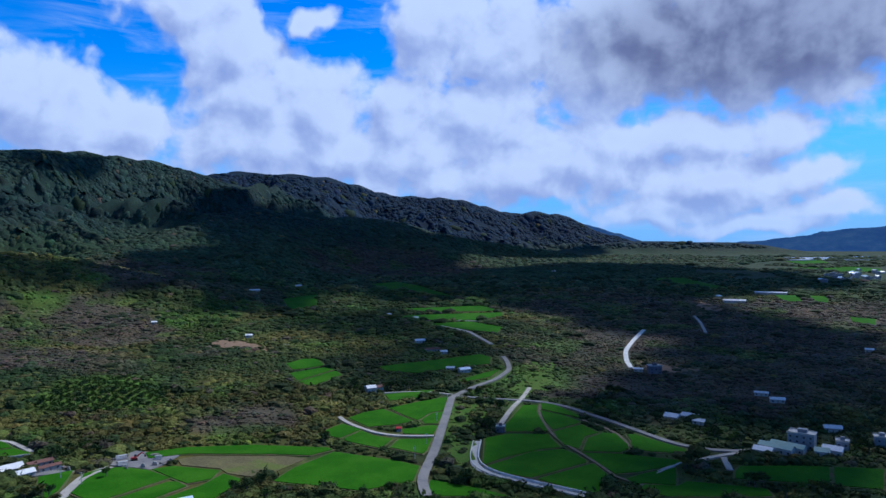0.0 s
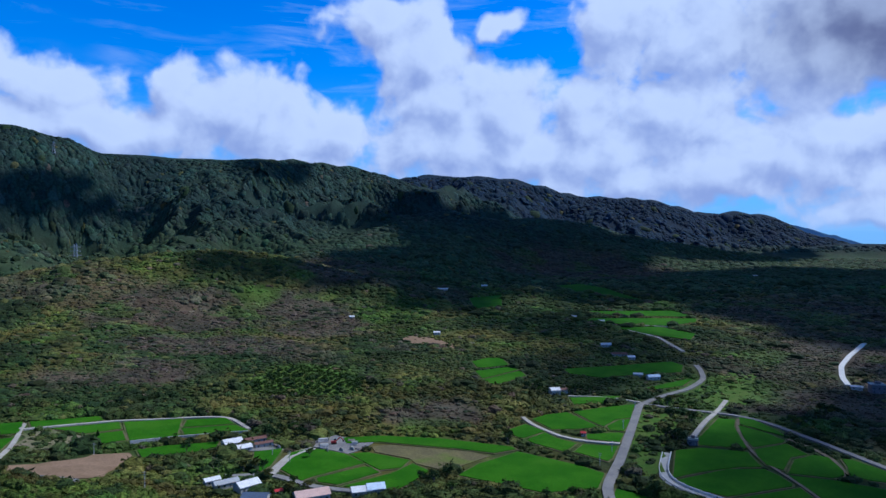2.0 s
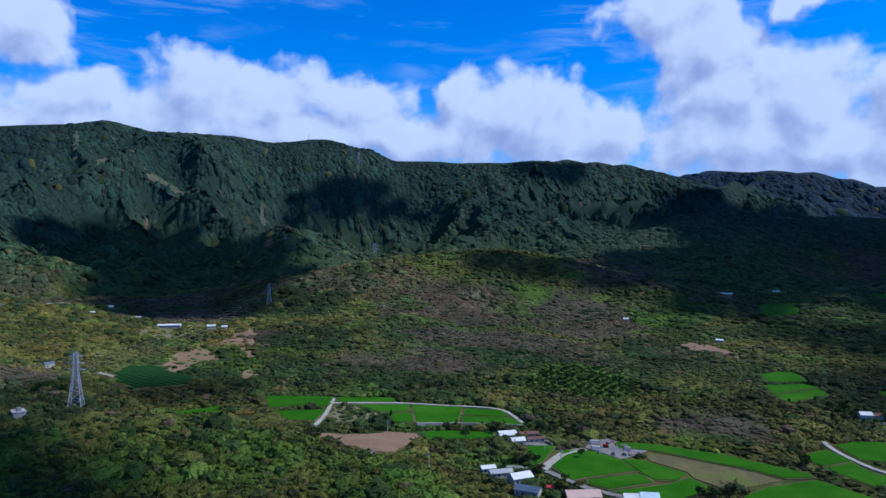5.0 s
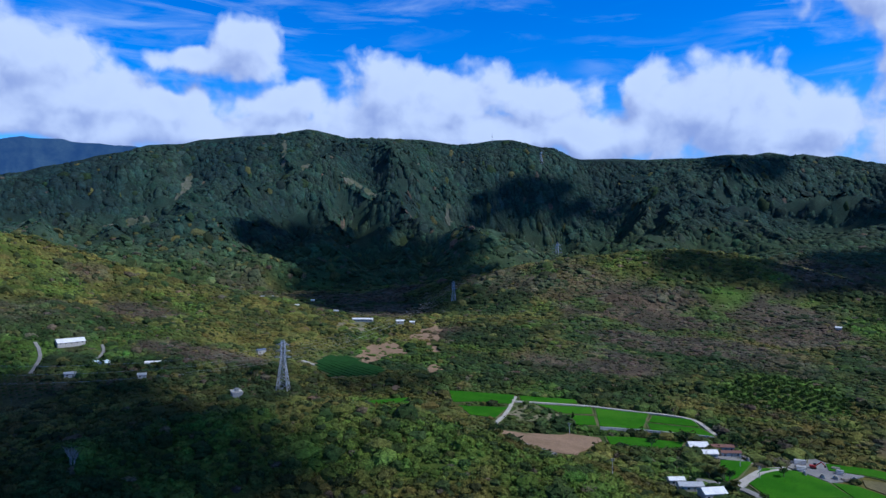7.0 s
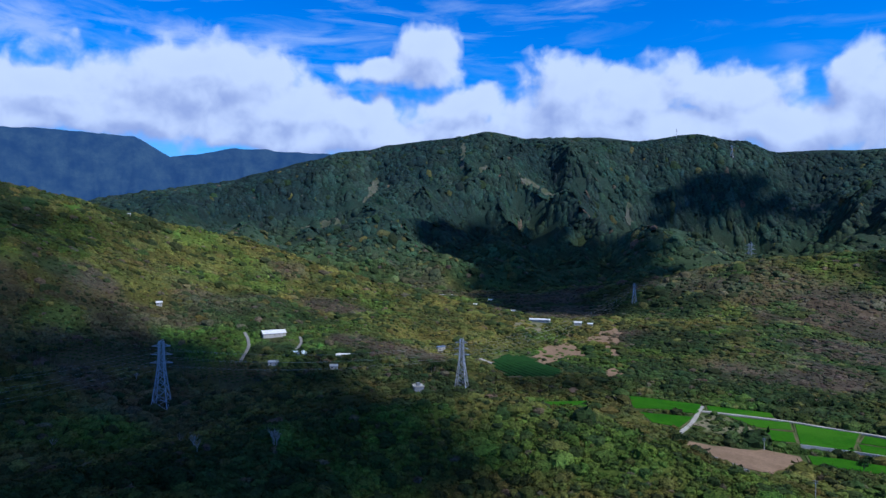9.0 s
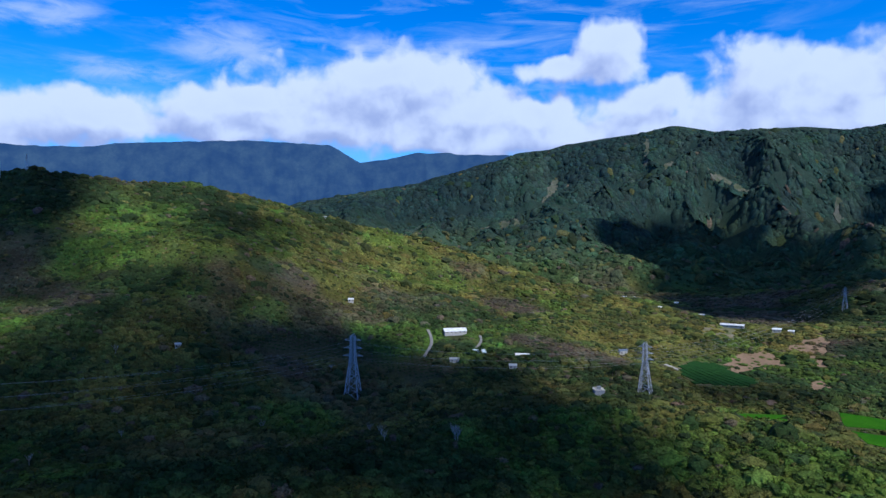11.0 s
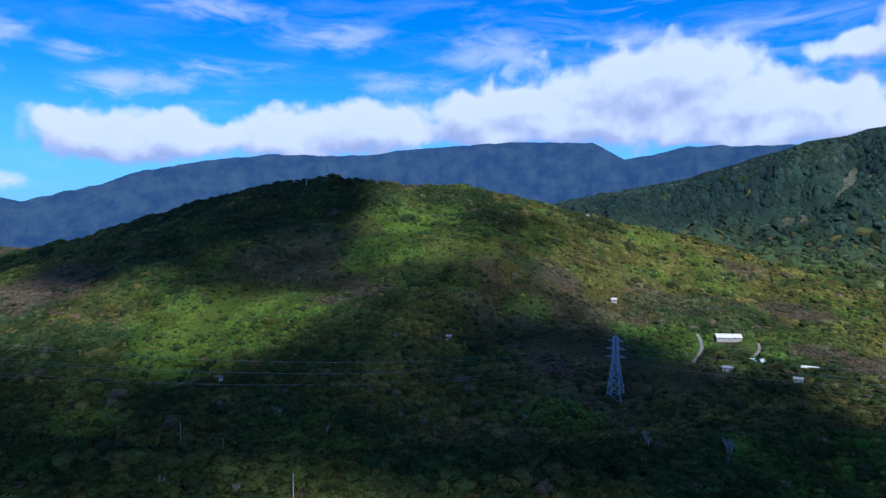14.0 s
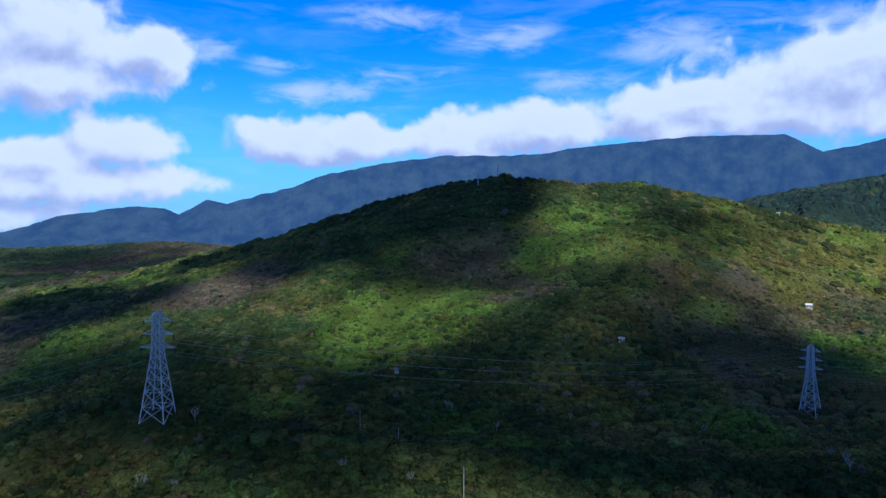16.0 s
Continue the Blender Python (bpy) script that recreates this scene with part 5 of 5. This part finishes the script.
def palm():
    tree = new("palm_tree")
    bm = bmesh.new()
    limb(bm, (0, 0, -1), (0, 0, 5.5), 0.16, 0.11)
    part("trunk", bm, BARK, tree)
    bm = bmesh.new()
    for k in range(9):
        u = 2 * math.pi * k / 9
        side = Vector((-math.sin(u), math.cos(u), 0)) * 0.32
        way_ = Vector((math.cos(u), math.sin(u), 0))
        mids = [Vector((0, 0, 5.5)), way_ * 1.1 + Vector((0, 0, 6.3)), way_ * 2.2 + Vector((0, 0, 5.6))]
        rows = [[bm.verts.new(q + side * w), bm.verts.new(q - side * w)] for q, w in zip(mids, (0.4, 1.3, 0.3))]
        for a, b in zip(rows, rows[1:]):
            bm.faces.new((a[0], b[0], b[1], a[1]))
    part("fronds", bm, PALM_LEAF, tree)
    return tagged(tree, "slender dark green palm in a plantation row", "palm", group="palm plantation")


def plantation(poly):
    THINNED.append((poly, 0.06))
    first = palm()
    xs, ys = zip(*poly)
    spots = [(x_ + tree_rng.normal(0, 0.5), y_ + tree_rng.normal(0, 0.5)) for x_ in np.arange(min(xs), max(xs), 7.0) for y_ in np.arange(min(ys), max(ys), 4.6)]
    spots = [q for q in spots if inside(np.array([q[0]]), np.array([q[1]]), poly)[0]][:280]
    for k, (x_, y_) in enumerate(spots):
        m = pose(x_, y_, float(height(x_, y_)), 0, 0, float(tree_rng.uniform(0, 90)))
        if k:
            copy_thing(first, m)
        else:
            first.matrix_world = m


def orchard(poly):
    xs, ys = zip(*poly)
    for x_ in np.arange(min(xs), max(xs), 9.0):
        for y_ in np.arange(min(ys), max(ys), 9.0):
            tx, ty = x_ + tree_rng.normal(0, 1.0), y_ + tree_rng.normal(0, 1.0)
            if inside(np.array([tx]), np.array([ty]), poly)[0]:
                tree = copy_thing(FOREST_KINDS[1] if tree_rng.uniform() < 0.85 else FOREST_KINDS[0], pose(tx, ty, float(height(tx, ty)) - 2.6, 0, 0, float(tree_rng.uniform(0, 360))))
                tagged(tree, "round bright green fruit tree in an orchard", "tree", "orchard trees")


plantation([(-669, -100), (-703, -48), (-725, 8), (-702, 41), (-684, 77), (-613, 101), (-618, 69), (-670, 29), (-670, -13), (-657, -66)])
orchard([(-365, 621), (-362, 691), (-308, 711), (-259, 662), (-245, 611), (-288, 584), (-332, 571)])
bare_tree(-223, -246, 7.6)
bare_tree(-216, -259, 10.6)
bare_tree(-274, -154, 7.7)
bare_tree(-265, -185, 8.5)
bare_tree(-262, -274, 8.8)
bare_tree(-481, -238, 8.3)
bare_tree(-476, -281, 9.3)
bare_tree(-484, 22, 9.4)
bare_tree(-524, -55, 9.5)
bare_tree(-394, 68, 8.0)
bare_tree(-652, -6, 7.7)
bare_tree(-395, 67, 9.9)
bare_tree(-393, 26, 7.5)
bare_tree(-480, -233, 7.3)
bare_tree(-476, -280, 7.7)
bare_tree(-611, -182, 10.4)
bare_tree(-397, 67, 8.2)
bare_tree(-397, 69, 7.8)
bare_tree(-402, 25, 9.4)
bare_tree(-398, 67, 9.5)
bare_tree(-463, -189, 9.0)
bare_tree(-502, -146, 8.1)
grove(-262, 468, 8, 18)
grove(-242, 471, 10, 16)
grove(-228, 381, 10, 14)
grove(-116, 414, 8, 14)
grove(-192, 367, 5, 8)
grove(-91, 673, 8, 14)
grove(-47, 675, 8, 12)
grove(37, 542, 7, 10)
grove(46, 602, 7, 12)
grove(154, 447, 5, 8)
grove(182, 411, 7, 14)
grove(221, 410, 8, 14)
grove(-49, 413, 8, 12)
grove(-92, 500, 8, 14)
grove(11, 419, 5, 8)
grove(-345, 310, 8, 12)
grove(-660, 152, 8, 12)
grove(-643, 181, 6, 10)
grove(-610, 260, 6, 10)
grove(-727, 476, 6, 12)
grove(29, 654, 5, 10)
grove(167, 655, 8, 12)
grove(126, 612, 6, 10)
grove(-521, -313, 5, 10)
grove(204, 509, 7, 12)
grove(286, 480, 7, 12)
def scatter(rng, yaw0, yaw1, d0, d1, gap, grow):
    """Places spread over a sector, gap metres apart or a share of the distance."""
    spacing = lambda d: np.maximum(gap, grow * d)  # noqa: E731
    d = d0
    px, py = [], []
    while d < d1:
        s = spacing(d)
        m = int(radians(yaw1 - yaw0) * d / s)
        yaw = yaw0 + (np.arange(m) + rng.uniform(0, 1, m)) * (yaw1 - yaw0) / m
        x, y = polar(yaw, d + rng.uniform(-0.5, 0.5, m) * s)
        px.append(x), py.append(y)
        d += s * 0.9
    return np.concatenate(px), np.concatenate(py)


def open_ground(x, y, r):
    """Where no tree of radius r may stand."""
    taken = np.zeros(x.shape, bool)
    for poly, margin in CLEARINGS:
        ax, ay = np.array(poly).T
        near = (x > ax.min() - 12) & (x < ax.max() + 12) & (y > ay.min() - 12) & (y < ay.max() + 12)
        if near.any():
            for ox, oy in ((0, 0), (1, 0), (-1, 0), (0, 1), (0, -1)):
                taken[near] |= inside(x[near] + ox * margin, y[near] + oy * margin, poly)
    for line, half_width in TRACKS:
        for a, b in zip(line, line[1:]):
            dx, dy = b.x - a.x, b.y - a.y
            s = np.clip(((x - a.x) * dx + (y - a.y) * dy) / (dx * dx + dy * dy + 1e-9), 0, 1)
            taken |= np.hypot(x - a.x - s * dx, y - a.y - s * dy) < half_width
    for sx, sy, sr in SPOTS:
        taken |= np.hypot(x - sx, y - sy) < sr
    return taken


rng = np.random.default_rng(4)
near_shapes, mid_shapes, far_shapes = crown_shapes(7, 2, rng, 16, 84, 0.15), crown_shapes(7, 2, rng, 16, 20, 0.20), crown_shapes(6, 2, rng, 18)
for name, sector, shapes, size, leaf, label in (
    ("near_woods", (-36, 153, 225, 430, 4.2, 0.0), near_shapes, (2.9, 0.0), "near", "dense subtropical broadleaf trees and bamboo on the near slopes"),
    ("valley_woods", (-36, 153, 430, 700, 4.3, 0.0), mid_shapes, (2.9, 0.0), "near", "dense broadleaf trees and bamboo round the fields"),
    ("hill_woods", (-37, 154, 700, 1900, 4.0, 0.0056), far_shapes, (2.6, 0.0034), "hill", "wooded hill slopes of mixed green and dry trees"),
    ("mountain_forest", (-42, 156, 1900, 3050, 9.4, 0.0), far_shapes, (6.9, 0.0), "mountain", "dark green forest covering the mountain, bluish for haze"),
    ("distant_forest", (-42, 40, 3050, 4300, 13.0, 0.0), far_shapes, (9.2, 0.0), "mountain", "forest on the more distant mountain, its green blued for haze"),
):
    x, y = scatter(rng, *sector)
    d = np.hypot(x, y)
    r = np.maximum(size[0], size[1] * d) * np.clip(np.exp(rng.normal(-0.05, 0.36, len(x))), 0.5, 2.2)
    free = rng.uniform(0, 1, len(x)) > smooth(0.50, 0.72, fbm(x, y, 90, 3, 41)) * 0.45
    if d[0] > 1850:
        z0 = height(x, y)
        free &= (height(x * 1.03, y * 1.03) > z0 - 6) & ((d < 3100) | (z0 > 95)) & ((z0 > 60) | (d < 2500))
        free &= (z0 > 95) | (x < 0.36 * y) | (y < 0) | (fbm(x, y, 160, 4, 15) > 0.52)
    else:
        free &= ~open_ground(x, y, r)
        for poly, left in THINNED:
            free &= ~inside(x, y, poly) | (rng.uniform(0, 1, len(x)) < left)
    x, y, d, r = x[free], y[free], d[free], r[free]
    m = len(x)
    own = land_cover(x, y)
    # some trees of each stand are another kind, and no two crowns are quite alike
    odd = rng.uniform(0, 1, m)
    share = 0.15 if d[0] > 1850 else 1.0
    own = blend(own, (0.018, 0.034, 0.012), np.where(odd < 0.13 * share, 0.8, 0.0))
    own = blend(own, (0.086, 0.082, 0.024), np.where((odd > 0.90) & (odd < 0.90 + 0.07 * share), 0.7, 0.0))
    own = blend(own, (0.085, 0.066, 0.050), np.where(odd > 1 - 0.03 * share, 0.8, 0.0))
    own = own * np.exp(rng.normal(0, 0.16, (m, 1)) + rng.normal(0, 0.05, (m, 3)))
    r = np.where(odd < 0.13, r * 1.25, r) * (0.72 + 0.62 * smooth(0.36, 0.66, fbm(x, y, 48, 3, 77)) if d[0] < 1850 else 1.12)
    tall = rng.uniform(0.5, 0.95, m) if d[0] < 690 else rng.uniform(0.38, 0.8, m) if d[0] < 1850 else rng.uniform(0.34, 0.62, m)
    low = stand(x, y, dry_ground, 51)
    tall, r = tall * (1 - 0.3 * low), r * (1 - 0.18 * low)
    # the leaf roof follows the slope
    z = height(x, y)
    slope = np.stack([height(x + 5, y) - z, height(x, y + 5) - z], -1) / 5 * (0.3 if d[0] < 690 else 0.6 if d[0] < 1850 else 0.8)
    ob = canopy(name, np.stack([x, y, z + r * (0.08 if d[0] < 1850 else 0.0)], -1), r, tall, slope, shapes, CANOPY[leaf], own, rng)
    tagged(ob, label, "forest", kind="stuff")


# ---------------------------------------------------------------- clouds overhead, which shade the land
# the ground that lies in their full shadow, and in that of thinner cloud: outlines in plan
SHADED = [
    [(-686, -129), (-713, -44), (-732, 20), (-671, 88), (-608, 154), (-422, 152), (-370, 154), (-332, 148), (-347, 2), (-344, -65)],
    [(-1045, -978), (-832, -491), (-734, -552), (-688, -625), (-800, -891)],
    [(-690, -1154), (-806, -1104), (-653, -697), (-610, -680), (-548, -702), (-515, -797), (-513, -859)],
    [(-1800, 717), (-1942, 937), (-1839, 1116), (-1562, 1093), (-1415, 1096), (-1325, 1097), (-924, 717), (-849, 516), (-1419, 741)],
    [(-1841, 1599), (-1795, 1743), (-1707, 1877), (-1627, 1962), (-1507, 1961), (-1635, 1855), (-1759, 1656), (-1474, 1180), (-1798, 1487)],
    [(-825, 1138), (-770, 1199), (-677, 1246), (-579, 1306), (-521, 1444), (-478, 1204), (-572, 1162), (-652, 1133), (-754, 1095)],
    [(-644, 2137), (-498, 2405), (-221, 2504), (39, 2584), (33, 2156), (-171, 1943), (-301, 1569), (-317, 1114), (-419, 1220), (-610, 1575), (-653, 1853)],
    [(-1872, 912), (-1696, 1027), (-1558, 1091), (-1381, 1086), (-1290, 1126), (-1011, 761), (-991, 626), (-1235, 656), (-1420, 691)],
    [(-919, 2608), (-749, 2784), (-561, 2918), (-447, 2161), (-593, 2021), (-782, 2164)],
    [(-1439, 2309), (-1296, 2457), (-1232, 2563), (-1195, 2487), (-1246, 2224)],
    [(198, 1133), (307, 1237), (501, 1355), (579, 910), (336, 528), (219, 494), (175, 574), (131, 633), (206, 694), (264, 784), (317, 987), (236, 985)],
    [(-235, 1758), (27, 2092), (512, 2373), (887, 1932), (872, 1544), (492, 1359), (204, 1165), (123, 1314), (18, 1459), (-158, 1348)],
    [(-654, 2350), (-533, 2945), (-177, 2615), (-8, 2609), (719, 3332), (576, 2672), (-157, 2306), (-452, 2113)],
    [(-804, 1670), (-564, 1911), (-289, 2172), (-235, 1758), (-246, 1143), (-350, 1183), (-572, 1456)],
    [(121, 490), (204, 461), (297, 467), (248, 389), (106, 392)],
    [(-1080, -380), (-1010, -395), (-989, -332), (-937, -331), (-866, -370), (-806, -458), (-696, -523), (-655, -604), (-1180, -1100), (-1180, -700), (-1120, -500)],
]
DIMMED = [
    [(-513, -859), (-501, -448), (-507, -299), (-453, -220), (-270, -142), (-186, -313)],
    [(-638, 130), (-584, 189), (-408, 170), (-359, 185), (-317, 180), (-337, 134), (-397, 143)],
    [(-1460, -2440), (-1648, -2109), (-1581, -1687), (-1279, -1425), (-878, -1203), (-879, -1470)],
    [(-641, -482), (-760, -449), (-852, -364), (-944, -325), (-767, -230), (-704, -274), (-663, -391)],
    [(-473, -792), (-522, -582), (-509, -383), (-558, -271), (-652, -254), (-753, -226), (-684, -122), (-634, -52), (-644, 67), (-376, 39), (-186, -313)],
    [(-514, -354), (-546, -261), (-641, -263), (-786, -172), (-753, -79), (-722, 13), (-651, 90), (-568, 160), (-400, 148), (-352, 139), (-275, -190)],
    [(-736, -506), (-815, -436), (-858, -351), (-823, -276), (-743, -323), (-680, -382), (-640, -440)],
    [(-820, -154), (-829, -94), (-825, -23), (-745, 15), (-681, -128)],
    [(-997, -187), (-1049, -99), (-1065, -37), (-904, -56), (-831, -126), (-834, -157)],
    [(29, 567), (79, 595), (132, 517), (207, 468), (301, 473), (248, 389), (23, 393)],
    [(-131, 867), (-19, 948), (62, 804), (-14, 691), (-79, 665)],
    [(-636, 326), (-601, 392), (-515, 400), (-505, 318), (-569, 297)],
    [(-279, 1127), (-88, 1275), (77, 995), (78, 835), (-18, 866), (-136, 906)],
]


def shade_cloud(poly, mat, base, seed):
    """A cumulus of many puffs whose shadow covers the outline poly on the ground."""
    own = np.random.default_rng(seed + 900)
    puff_v, puff_f = icosphere(2)
    px, py = np.array(poly, float).T
    area = abs(np.sum(px * np.roll(py, -1) - py * np.roll(px, -1))) / 2
    size = np.clip(area ** 0.5 / 8.5, 16, 75)
    xs, ys = [q.ravel() for q in np.meshgrid(np.arange(px.min(), px.max(), size * 0.98), np.arange(py.min(), py.max(), size * 0.98))]
    xs, ys = xs + own.uniform(-0.45, 0.45, len(xs)) * size, ys + own.uniform(-0.45, 0.45, len(ys)) * size
    kept = inside(xs, ys, poly)
    xs, ys = xs[kept], ys[kept]
    verts, faces = [], []
    for k, (x, y, z) in enumerate(zip(xs, ys, height(xs, ys))):
        up = base + own.uniform(0, 40)
        r = size * own.uniform(0.75, 1.2)
        place = np.array([x + sun_way.x / sun_way.z * (up - z), y + sun_way.y / sun_way.z * (up - z), up])
        verts.append(puff_v * (1 + 0.10 * own.normal(size=(len(puff_v), 1))) * (r, r, r * 0.45) + place)
        faces.append(puff_f + k * len(puff_v))
    ob = mesh_object("cloud", np.concatenate(verts), np.concatenate(faces), mat, True)
    return tagged(ob, "grey-white cumulus cloud drifting over the valley", "cloud", kind="structure")


for k, poly in enumerate(SHADED):
    shade_cloud(poly, CLOUD_SKIN, 1800.0, k)
for k, poly in enumerate(DIMMED):
    shade_cloud(poly, THIN_CLOUD, 1900.0, 40 + k)
